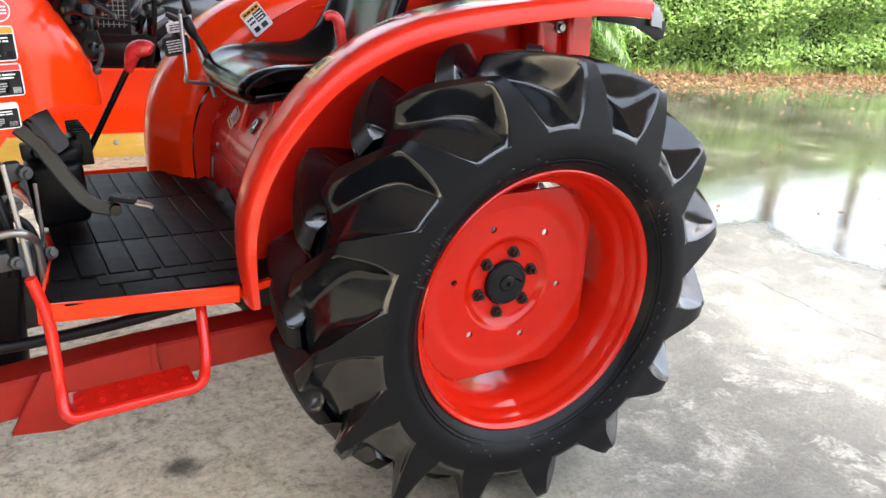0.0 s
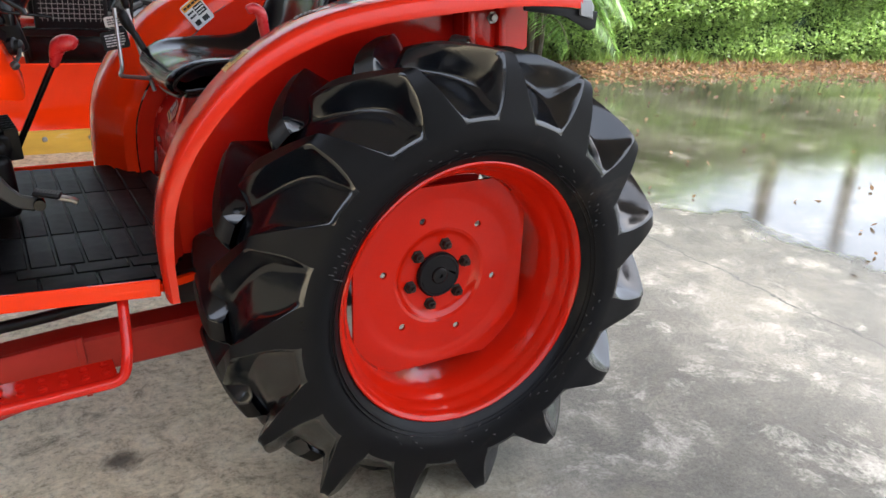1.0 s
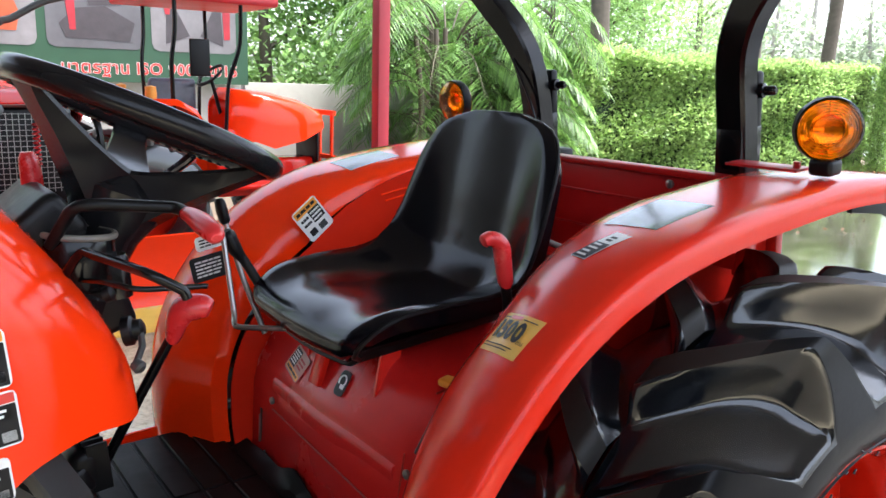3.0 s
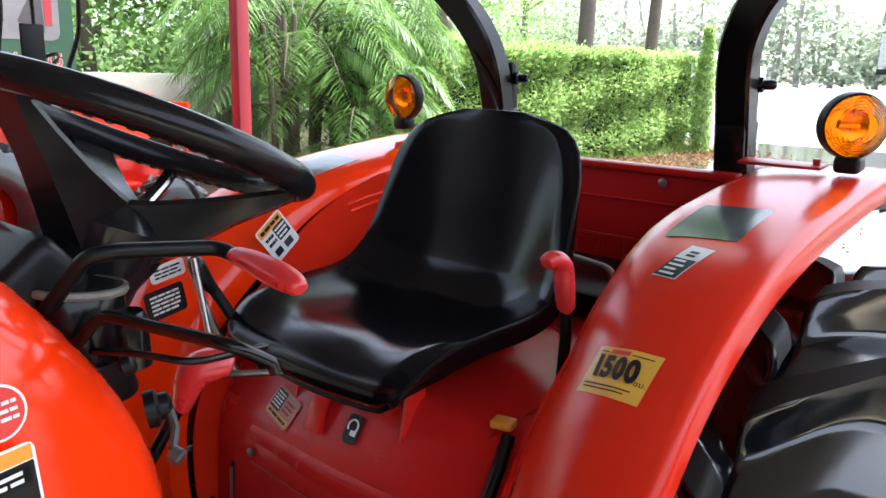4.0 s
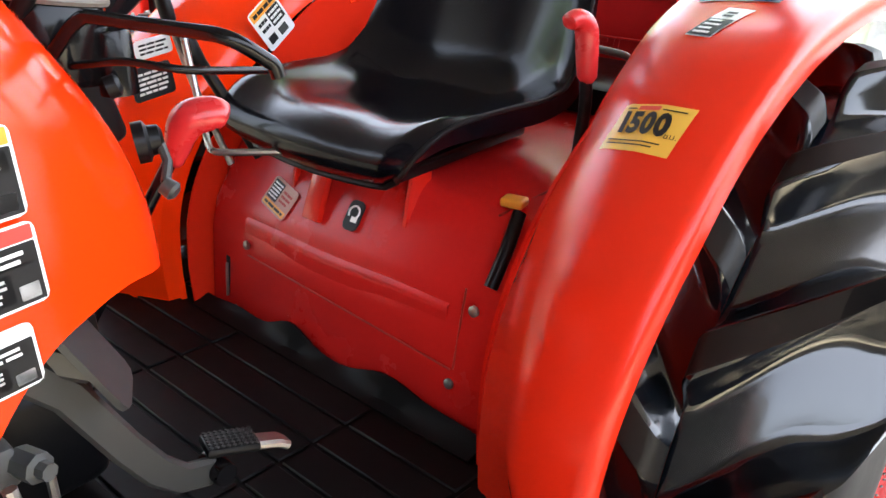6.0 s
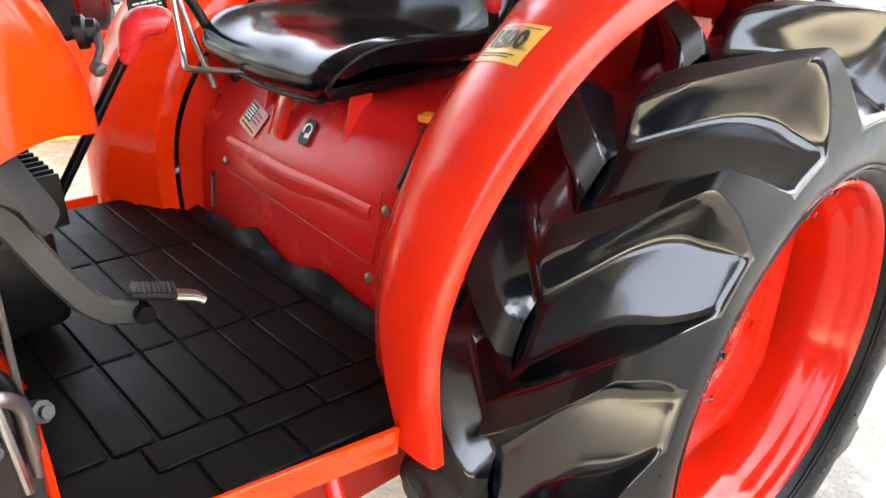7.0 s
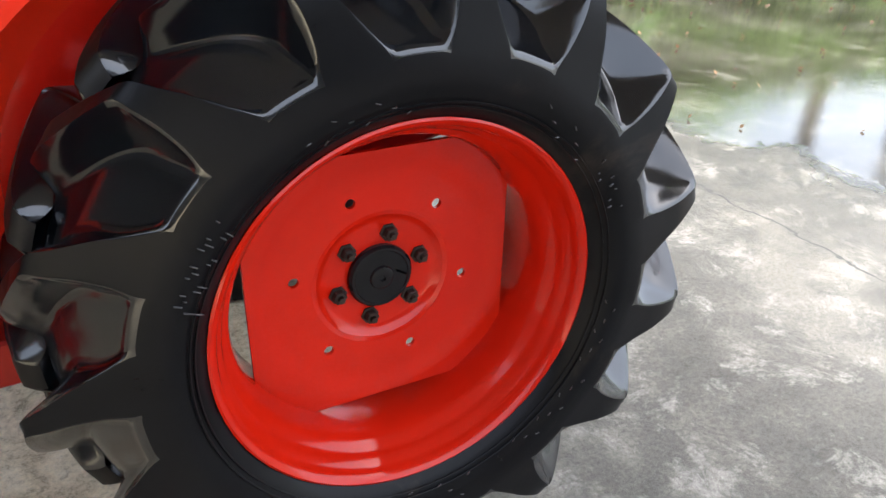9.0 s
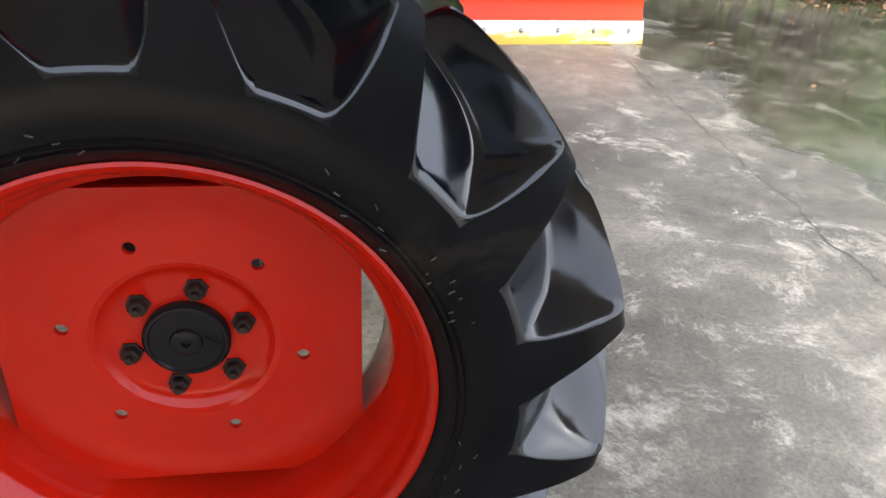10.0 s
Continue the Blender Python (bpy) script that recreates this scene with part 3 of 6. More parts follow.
        tagged(part("tyre_marking", bm, LETTER_GLINT, wheel, "moulded marks, pale for the light they catch"), kind="stuff")
    return wheel




# ---- the tractor, nose towards -x, its left side towards -y ----
tractor = thing("tractor", "orange-red compact farm tractor with black seat, parked on concrete", "tractor")
HUB = .62
rear_wheel(tractor, (0, -.535, HUB), "orange-red steel wheel with black paddy tyre, six bolts")
far_wheel = rear_wheel(tractor, (0, .535, HUB), "orange-red steel wheel with black paddy tyre", detail=False)
far_wheel.scale = (1, -1, 1)

ARC = [(-.626, .705), (-.625, .80), (-.611, .90), (-.576, .99), (-.520, 1.072), (-.440, 1.150), (-.350, 1.205), (-.240, 1.245), (-.105, 1.266), (.06, 1.275), (.22, 1.278), (.34, 1.270), (.405, 1.261)]


FPATH = smooth_path([(x, 0, z) for x, z in ARC], 5)
# across the strip: distance from the tractor's middle, drop towards the hub
FCUT = [(.318, .085), (.3225, .052), (.334, .030), (.360, .016), (.400, .008), (.440, .003), (.480, .000), (.505, .0015), (.517, .006), (.5225, .016), (.523, .048)]
# lower down the strip its inner side rolls over sooner
FLOW = [.105, .072, .054, .036, .014, .003, .000, .0015, .006, .016, .048]


def fender_at(sgn, s, y, lift=0.0):
    """A point of the mudguard strip: s along it from its foot to its tail, y from the middle."""
    n = len(FPATH) - 1
    i = min(int(s * n), n - 1)
    p = FPATH[i].lerp(FPATH[i + 1], s * n - i)
    d = (FPATH[min(i + 2, n)] - FPATH[max(i - 1, 0)]).normalized()
    nrm = Vector((-d.z, 0, d.x))
    up = min(1, max(0, (s - .45) / .20))
    drop = float(np.interp(y, [c[0] for c in FCUT], [c[1] * up + d * (1 - up) for c, d in zip(FCUT, FLOW)]))
    flat, low = min(1, max(0, (s - .5) / .2)), max(0, 1 - s / .12)
    drop = drop * (1 - flat) + (drop * .35 if y < .46 else drop) * flat
    if .325 < y < .47:
        drop *= 1 - .8 * max(0, 1 - s / .36)
    if y > .51:
        drop *= .42 + .50 * min(1, s / .55)
    yy = y + (.030 * low if y > .44 else 0) * (1 if y < .5 else .6)
    if .325 < y < .45:
        yy += (.45 - y) * .75 * max(0, 1 - s / .36) + .030 * low
    yy += max(0, .45 - y) * .16 * (1 - up)
    yy += .015 * max(0, min(1, (y - .40) / .10)) * min(1, max(0, (s - .12) / .25))
    q = p - nrm * (drop - lift)
    return Vector((q.x, sgn * yy, q.z))


def fender(sgn, label):
    """The curved mudguard strip over a rear wheel, with its inner wall."""
    n = len(FPATH)
    grid = [[fender_at(sgn, i / (n - 1), y) for y, drop in FCUT] for i in range(n)]
    if sgn > 0:
        grid = [r[::-1] for r in grid]
    bm = bmesh.new()
    shell(bm, grid, .004)
    # far strip keeps the lit orange, near strip takes the shaded copy
    f = part("fender", bm, ORANGE if sgn > 0 else SHADED_ORANGE, tractor, label, smooth=45)
    # inner wall
    edge = [(r[-1] if sgn > 0 else r[0]) for r in grid]
    pts = [(x, z) for x, y, z in edge]
    pts += [(.40, 1.10), (.22, .98), (.0, .96), (-.22, .86), (-.34, .72), (-.50, .68), (-.585, .69)]
    bm = bmesh.new()
    lo, hi = sorted((sgn * .314, sgn * .3185))
    prism(bm, pts, "y", lo, hi)
    # far wall takes the shaded copy below its lit strip
    part("fender_wall", bm, SHADED_ORANGE if sgn > 0 else RED, f, smooth=30)
    # grey plastic end cap
    bm = bmesh.new()
    rings = []
    for x, s in ((.395, 1.02), (.43, 1.0), (.452, .86), (.462, .6)):
        rings.append([(x, sgn * (.42 + (y - .42) * (s if y > .42 else 1)), 1.262 - (1 - s) * .05 - d - (x - .395) * .22) for y, d in ((.33, .05), (.34, .012), (.40, .002), (.47, .0), (.518, .006), (.535, .025), (.539, .06))])
    shell(bm, rings, .006 * -sgn)
    part("fender_end_cap", bm, ENDCAP, f, "grey plastic end cap", smooth=40)
    bm = bmesh.new()
    prism(bm, [(.24, 1.240), (.455, 1.207), (.452, 1.168), (.43, 1.163), (.36, 1.203), (.24, 1.222)], "y", *sorted((sgn * .530, sgn * .521)), .002)
    part("fender_edge_trim", bm, PLASTIC, f)
    return f



fender(-1, "orange curved steel mudguard over the wheel, darkened as its shaded side")
fender_far = fender(1, "orange curved steel mudguard over the wheel, coloured as its lit side")

# two pressed creases along the far mudguard's wall
for z0, x0, x1 in ((1.203, -.13, .13), (1.188, -.12, .14), (1.243, -.02, .12)):
    bm = bmesh.new()
    beam(bm, [(x0, .3140, z0 - .006), (x0 + .05, .3128, z0 - .001), (x1 - .03, .3128, z0 + .005), (x1, .3140, z0 + .005)], .005, .006, (0, 1, 0), .0024)
    part("pressed_crease", bm, ORANGE, fender_far, smooth=60)

# support bracket under the deck of each mudguard
for s in (-1, 1):
    bm = bmesh.new()
    box(bm, (.235, s * .345, 1.17), (.13, .05, .13), None, .006)
    box(bm, (.185, s * .375, 1.17), (.022, .03, .15), None, .004)
    box(bm, (.275, s * .375, 1.17), (.022, .03, .15), None, .004)
    part("fender_bracket", bm, RED, tractor)
    bm = bmesh.new()
    revolve(bm, [(0, 0), (.016, 0), (.016, .003), (.010, .003), (.010, .012), (0, .013)], Matrix.Translation((.255, s * .372, 1.19)) @ ACROSS, 6)
    part("bracket_bolt", bm, STEEL, tractor, smooth=20)

# seat deck between the wheels
bm = bmesh.new()
prism(bm, [(-.492, .70), (-.470, .86), (-.455, .905), (-.385, 1.0), (-.365, 1.012), (-.12, 1.02), (.265, 1.03), (.265, .75), (-.2, .65)], "y", -.313, .313, .012, 3)
deck = part("seat_deck", bm, SHADED_RED, tractor, "red painted sheet metal seat platform, darkened as in shade", smooth=40)
bm = bmesh.new()
for p0, p1 in (((-.4775, .20, .838), (-.4805, -.235, .812)), ((-.4775, -.238, .812), (-.4560, -.243, .925)), ((-.392, -.243, 1.003), (-.30, -.262, 1.017))):
    beam(bm, [p0, p1], .003, .003, (0, 0, 1) if abs(p0[2] - p1[2]) < .05 else (1, 0, 0), .001)
part("deck_seam", bm, FRAME_RED, deck)
bm = bmesh.new()
rows = []
for k in range(25):
    y = .215 - k * .018
    w = .004 * math.exp(-((y - .02) / .10) ** 2)
    rows.append([(-.4665 + (z - .862) * (.16 if z < .90 else .55) - .0022 * math.sin(math.pi * min(1, max(0, (z - .86) / .05))) - w * (z < .9), y, z - w) for z in (.862, .872, .882, .892, .902, .912)])
shell(bm, rows, -.004)
part("deck_crease", bm, SHADED_RED, deck, smooth=60)
bm = bmesh.new()
for y, z in ((.205, .853), (-.235, .79), (-.265, .905)):
    x = -.486 + (z - .74) * .125
    revolve(bm, [(0, .0), (.0075, .0), (.0075, .004), (.004, .006), (0, .006)], facing((x - .001, y, z), (-1, 0, .12)), 10)
pieces_of("deck_bolt", bm, STEEL, deck)
bm = bmesh.new()
box(bm, (-.476, .262, .775), (.012, .014, .085), Matrix.Rotation(radians(7), 4, "Y"), .003)
part("lever_slot", bm, PLASTIC, deck)
bm = bmesh.new()
box(bm, (-.483, .262, .775), (.006, .004, .06), Matrix.Rotation(radians(7), 4, "Y"), .001)
tube(bm, [(-.475, .245, .735), (-.50, .235, .728), (-.505, .215, .72)], .004, 8)
part("release_lever", bm, STEEL, deck)

# rear wall behind the seat
bm = bmesh.new()
box(bm, (.272, 0, 1.12), (.012, .60, .25), None, .003)
rear_panel = part("rear_panel", bm, PANEL_RED, tractor, "dark red pressed steel panel behind the seat")
bm = bmesh.new()
for i, y in enumerate((.10, .04, -.02, -.08, -.14, -.20)):
    box(bm, (.2645, y, 1.065), (.004, .012, .075), Matrix.Rotation(radians((18, -14, 10, 0, -12, 16)[i]), 4, "X"), .0015, 1)
    box(bm, (.2645, y - .025, 1.065 + (.03 if i % 2 else -.03)), (.004, .04, .012), None, .0015, 1)
tagged(part("pressed_emblem", bm, PANEL_RED, rear_panel), kind="stuff")
bm = bmesh.new()
box(bm, (.268, 0, 1.246), (.03, .60, .014), None, .004)
part("panel_rim", bm, PANEL_RED, rear_panel)
bm = bmesh.new()
for z in (1.03, 1.10, 1.18):
    box(bm, (.264, 0, z), (.006, .56, .004), None, .0015, 1)
pieces_of("panel_rib", bm, PANEL_RED, rear_panel)
bm = bmesh.new()
revolve(bm, [(0, 0), (.009, 0), (.009, .005), (.004, .007), (0, .007)], facing((.264, -.155, 1.222), (-1, 0, 0)), 10)
part("panel_bolt", bm, STEEL, rear_panel)
bm = bmesh.new()
tube(bm, filleted([(-.02, -.10, 1.145), (-.045, -.225, 1.142), (-.05, -.232, 1.02)], .02), .006, 10)
part("grab_rail", bm, simple("dull_rail", (0.22, 0.20, 0.18), .4, .5), tractor, "thin bent metal rail behind the seat")
bm = bmesh.new()
box(bm, (.10, -.12, 1.05), (.22, .30, .05), None, .012)
part("hydraulic_cover", bm, PLASTIC, tractor, "black cover behind the seat")

# roll bar
bm = bmesh.new()
for s in (-1, 1):
    c = .272 * s
    up = smooth_path([(.300, c, 1.36), (.288, c * 1.01, 1.43), (.274, c * 1.05, 1.485), (.258, c + s * .040, 1.54), (.244, c + s * .075, 1.585)], 4)
    beam(bm, [(.31, c, 1.0), (.31, c, 1.25)] + [tuple(p) for p in up] + [(.215, c + s * .17, 1.70), (.205, c + s * .20, 1.80), (.205, c + s * .20, 2.18)], .062, .05, (1, 0, 0), .006)
beam(bm, [(.205, -.50, 2.2), (.205, .50, 2.2)], .062, .05, (1, 0, 0), .006)
rops = part("roll_bar", bm, BLACK, tractor, "black square tube roll bar behind the seat", smooth=30)
for s in (-1, 1):
    bm = bmesh.new()
    box(bm, (.31, .272 * s, 1.29), (.066, .055, .10), None, .004)
    part("roll_bar_socket", bm, BLACK, rops)
    bm = bmesh.new()
    box(bm, (.338, .272 * s - .008, 1.365), (.022, .03, .15), None, .006)
    box(bm, (.36, .272 * s - .012, 1.20), (.05, .06, .10), None, .01)
    part("roll_bar_bracket", bm, PLASTIC, rops)
    bm = bmesh.new()
    revolve(bm, [(0, 0), (.014, 0), (.014, .012), (.009, .014), (.009, .03), (.006, .034), (0, .034)], facing((.328, -.295 if s < 0 else .245, 1.405), (.2, -1, 0)), 12)
    part("pivot_bolt", bm, BLACK, rops)
bm = bmesh.new()
tube(bm, smooth_path([(.250, .30, 1.47), (.255, .275, 1.42), (.262, .25, 1.36), (.268, .235, 1.30)], 5), .003, 6)
part("cable", bm, PLASTIC, rops)
bm = bmesh.new()
box(bm, (.225, -.385, 1.287), (.045, .135, .005), None, .0015)
revolve(bm, [(0, 0), (.006, 0), (.006, .010), (0, .011)], Matrix.Translation((.225, -.440, 1.2895)), 6)
part("rail_flange", bm, PANEL_RED, rops)


def indicator(at, label, tilt):
    """An amber flasher lamp on a rubber foot, a lens to each side."""
    x, y, z = at
    bm = bmesh.new()
    box(bm, (x, y, z + .012), (.040, .040, .028), None, .008, 3)
    lamp = part("indicator_lamp", bm, PLASTIC, tractor, label)
    m = Matrix.Translation((x, y, z + .072)) @ Matrix.Rotation(radians(tilt), 4, "Z") @ Matrix.Rotation(radians(90), 4, "Y")
    bm = bmesh.new()
    revolve(bm, [(.047, -.008), (.0515, -.008), (.053, .003), (.0515, .014), (.047, .014)], m, 40, True)
    part("lamp_body", bm, PLASTIC, lamp)
    for s, d in ((-1, -.006), (1, .012)):
        bm = bmesh.new()
        prof = [(.0, .024), (.018, .0235), (.024, .0225)]
        prof += [(.024 + .0021 * k, .0225 - .0014 * k + (.0007 if k % 2 else 0)) for k in range(1, 12)] + [(.050, .004), (.050, .0)]
        back = [(.048, .0), (.047, .0035), (.024, .0195), (.0, .021)]
        revolve(bm, [(r, d + s * h) for r, h in prof + back], m, 40)
        lens = part("lens", bm, AMBER, lamp, "amber ribbed lens", smooth=20)
        lens.visible_shadow = False
    bm = bmesh.new()
    revolve(bm, [(0, -.011), (.012, -.010), (.020, -.006), (.026, .003), (.020, .012), (.012, .016), (0, .017)], m, 28)
    inner = part("inner_lens", bm, PALE_LENS, lamp, "pale yellow inner lens")
    inner.visible_shadow = False
    return lamp



indicator((.225, -.488, 1.284), "round amber indicator lamp on the mudguard", 40)
indicator((.200, .470, 1.296), "round amber indicator lamp on the far mudguard", 0)

# ---- platform, mat and step ----
bm = bmesh.new()
prism(bm, [(-1.0, -.395), (-.985, -.455), (-.635, -.488), (-.60, -.46), (-.48, -.42), (-.46, -.30), (-.46, .30), (-.48, .42), (-.60, .46), (-.985, .455), (-1.0, .395), (-.95, .20), (-.95, -.20)], "z", .710, .726, .004)
platform = part("platform", bm, ORANGE, tractor, "orange steel footboard with a black rubber mat")
bm = bmesh.new()
for s in (-1, 1):
    prism(bm, [(-1.0, s * .455), (-.63, s * .488), (-.63, s * .480), (-1.0, s * .447)], "z", .703, .741, .002, 1)
prism(bm, [(-1.004, -.46), (-.996, -.46), (-.952, -.20), (-.960, -.20)], "z", .703, .741, .002, 1)
pieces_of("platform_lip", bm, ORANGE, platform)
bm = bmesh.new()
prism(bm, [(-.985, -.385), (-.975, -.445), (-.64, -.476), (-.60, -.45), (-.49, -.41), (-.488, -.31), (-.498, -.30), (-.498, .30), (-.488, .31), (-.49, .42), (-.60, .45), (-.975, .445), (-.985, .385), (-.94, .19), (-.94, -.19)], "z", .727, .735, .002, 1)
mat = part("floor_mat", bm, MAT, tractor, "black rubber floor mat with raised rectangular pads")
PADS = [(-.462, -.393, .11), (-.387, -.338, .11), (-.332, -.144, .0552), (-.138, .165, .0552), (.171, .435, .0552)]  # bands of pads, and their pitch
firsts = {}
for row, (y0, y1, step_x) in enumerate(PADS):
    for k in range(9):
        x = -.944 + step_x * (k + (.36 if row == 0 else .0))
        w = step_x / 2 - .003
        if x - w < (-.93 if abs(y0 + y1) / 2 < .2 else -.985) or x + w > -.500 or (row < 1 and x > -.66):
            continue
        m = Matrix.Translation((x, (y0 + y1) / 2, .7355))
        if row not in firsts:
            bm = bmesh.new()
            box(bm, (0, 0, .0015), (step_x - .0055, y1 - y0, .005), None, .002, 1)
            firsts[row] = part("mat_pad", bm, MAT, mat)
            firsts[row].matrix_basis = m
        else:
            piece("mat_pad", firsts[row], m, mat)
bm = bmesh.new()
rows = []
for k in range(40):
    y = .31 - k * .0158
    h = .004 + .010 * math.sin(y * 19 + .6) ** 2 + .026 * math.exp(-((y - .09) / .05) ** 2) + .024 * math.exp(-((y + .16) / .09) ** 2)
    rows.append([(-.530, y, .736), (-.512 + .004 * math.sin(y * 31), y, .739), (-.5010, y, .742 + h * .5), (-.4965, y, .740 + h)])
shell(bm, rows, .004)
part("mat_edge", bm, MAT, mat, smooth=60)
LEVEL = pose(-.63, 0, .731, 0, 5.1, 0) @ pose(.63, 0, -.731)
for ob in (platform, mat):
    ob.matrix_basis = LEVEL
# hanging step
bm = bmesh.new()
tube(bm, filleted([(-1.0, -.452, .83), (-.985, -.455, .74), (-.992, -.475, .60), (-.995, -.505, .548), (-.735, -.515, .548), (-.718, -.50, .60), (-.700, -.42, .715)], .035), .0115, 12)
step = part("step", bm, RED, tractor, "red bent-rod step with a perforated tread")
bm = bmesh.new()
prism(bm, [(-.985, -.50), (-.745, -.51), (-.745, -.43), (-.985, -.42)], "z", .552, .558, .001, 1)
tread = part("step_tread", bm, RED, step)
bm = bmesh.new()
for k in range(6):
    for j in range(2):
        revolve(bm, [(.009, 0), (.010, .004), (.006, .005), (.0055, .001)], Matrix.Translation((-.965 + .04 * k, -.485 + .035 * j, .558)), 12)
pieces_of("tread_dimple", bm, RED, tread)

# ---- frame under the platform ----
bm = bmesh.new()
beam(bm, [(-1.6, -.27, .50), (-.82, -.27, .515), (-.35, -.27, .50)], .09, .09, (0, 1, 0), .006)
beam(bm, [(-1.6, .27, .50), (-.82, .27, .515), (-.35, .27, .50)], .09, .09, (0, 1, 0), .006)
side_beam = pieces_of("side_beam", bm, FRAME_RED, tractor, "dull red steel frame beam under the footboard")
bm = bmesh.new()
prism(bm, [(-1.10, .44), (-1.02, .57), (-.79, .575), (-.79, .455), (-1.0, .42)], "y", -.335, -.318, .004)
box(bm, (-.80, -.327, .50), (.014, .02, .15), None, .003)
part("beam_plate", bm, FRAME_RED, side_beam)
bm = bmesh.new()
prism(bm, [(-1.7, .66), (-1.2, .70), (-.9, .70), (-.75, .65), (-.1, .70), (.25, .72), (.25, .50), (-.1, .48), (-.52, .46), (-.60, .60), (-1.10, .60), (-1.2, .40), (-1.7, .42)], "y", -.13, .13, .02, 3)
part("gearbox", bm, GREY, tractor, "dark grey cast gearbox and axle housing")
bm = bmesh.new()
revolve(bm, [(0, -.52), (.05, -.52), (.05, -.40), (.085, -.36), (.085, -.1), (.14, -.08), (.14, .08), (.085, .1), (.085, .36), (.05, .40), (.05, .52), (0, .52)], Matrix.Translation((0, 0, HUB)) @ ACROSS, 24)
part("rear_axle", bm, GREY, tractor)
bm = bmesh.new()
tube(bm, smooth_path([(-1.3, -.33, .66), (-.95, -.34, .645), (-.65, -.34, .66), (-.45, -.34, .70), (-.30, -.30, .76)], 5), .013, 10)
part("hose", bm, PLASTIC, tractor, "black hydraulic hose under the footboard")
bm = bmesh.new()
tube(bm, [(.30, .0, .50), (.62, -.05, .40)], .018, 12)
tube(bm, [(.30, -.22, .55), (.62, -.20, .38)], .022, 12)
tube(bm, [(.30, .22, .55), (.62, .20, .38)], .022, 12)
tube(bm, [(.30, -.18, .80), (.58, -.19, .42)], .012, 10)
pieces_of("linkage_arm", bm, STEEL, tractor, "steel three-point linkage arm")
bm = bmesh.new()
tube(bm, smooth_path([(.60, -.20, .40), (.66, -.21, .385), (.66, -.19, .41), (.60, -.185, .40)], 4), .010, 8)
part("linkage_ring", bm, simple("rusty_steel", (0.20, 0.10, 0.06), .7, .4, .3), tractor)


# ---- seat ----
SEAT_X = [-.470, -.492, -.478, -.420, -.330, -.240, -.170, -.125, -.100, -.082, -.060, -.044, -.036]
SEAT_Z = [1.036, 1.062, 1.086, 1.096, 1.080, 1.066, 1.072, 1.108, 1.165, 1.228, 1.300, 1.356, 1.383]
SEAT_W = [.150, .178, .195, .208, .216, .220, .222, .220, .213, .207, .197, .160, .070]
SEAT_B = [.000, .004, .014, .034, .052, .062, .068, .066, .052, .038, .026, .014, .004]  # how far the sides stand up


def seat_grid(rows=40, cols=25, grow=0.0):
    g = []
    for i in range(rows):
        t = i / (rows - 1)
        x, z, w, b = [rise(v, t) for v in (SEAT_X, SEAT_Z, SEAT_W, SEAT_B)]
        e = 1e-3
        dx, dz = rise(SEAT_X, min(t + e, 1)) - rise(SEAT_X, max(t - e, 0)), rise(SEAT_Z, min(t + e, 1)) - rise(SEAT_Z, max(t - e, 0))
        d = Vector((dx, 0, dz)).normalized()
        nrm = Vector((-d.z, 0, d.x))
        row = []
        for k in range(cols):
            u = -1 + 2 * k / (cols - 1)
            pad = .010 * math.cos(u * math.pi / 2)
            lift = b * max(0, (abs(u) - .35) / .65) ** 1.8
            edge = -.012 * max(0, (abs(u) - .88) / .12) ** 2
            p = Vector((x, .022 + u * w, z)) + nrm * (lift + pad + edge)
            row.append(p)
        g.append(row)
    return g


bm = bmesh.new()
shell(bm, seat_grid(), -.034)
seat = part("seat", bm, VINYL, tractor, "black vinyl bucket seat with welted edge", smooth=60)
g = seat_grid()
loop = g[0] + [r[-1] for r in g[1:-1]] + g[-1][::-1] + [r[0] for r in g[-2:0:-1]]
bm = bmesh.new()
tube(bm, [p + Vector((.004, 0, -.004)) for p in loop], .0042, 8, True)
part("seat_piping", bm, PLASTIC, seat)
bm = bmesh.new()
box(bm, (-.30, .02, 1.035), (.30, .26, .022), None, .006)
box(bm, (-.40, .02, 1.020), (.07, .10, .03), None, .006)
pieces_of("seat_pan", bm, BLACK, seat)
bm = bmesh.new()
for y in (-.10, .14):
    prism(bm, [(-.42, .955), (-.40, 1.03), (-.36, 1.03), (-.385, .94)], "y", y - .003, y + .003)
box(bm, (-.418, .070, .985), (.012, .036, .13), Matrix.Rotation(radians(24), 4, "Y"), .003)
pieces_of("seat_bracket", bm, RED, seat)
bm = bmesh.new()
for y in (-.075, .12):
    tube(bm, [(-.235 + .016 * math.cos(a), y + .016 * math.sin(a), 1.012 + a * .0022) for a in [k * .5 for k in range(38)]], .0035, 6)
pieces_of("seat_spring", bm, STEEL, seat)

# ---- cowl, with the steering wheel ----
CX = [-1.45, -1.25, -1.10, -1.01, -.955, -.905, -.865, -.835, -.812, -.798, -.790]
CT = [1.47, 1.475, 1.47, 1.445, 1.405, 1.345, 1.285, 1.232, 1.180, 1.140, 1.105]
CW = [.262, .262, .260, .254, .246, .232, .212, .190, .160, .125, .060]
CB = [.80, .82, .90, 1.022, 1.075, 1.092, 1.092, 1.082, 1.072, 1.070, 1.085]
bm = bmesh.new()
grid = []
for i in range(46):
    t = i / 45
    x, top, w, low = [rise(v, t) for v in (CX, CT, CW, CB)]
    row = []
    for k in range(41):
        a = math.pi * (k / 40)
        c, s = math.cos(a), math.sin(a)
        e = .42
        yy = -w * math.copysign(abs(c) ** e, c)
        zz = low + (top - low) * abs(s) ** .62
        row.append((x, yy, zz))
    grid.append(row)
shell(bm, grid, .006)
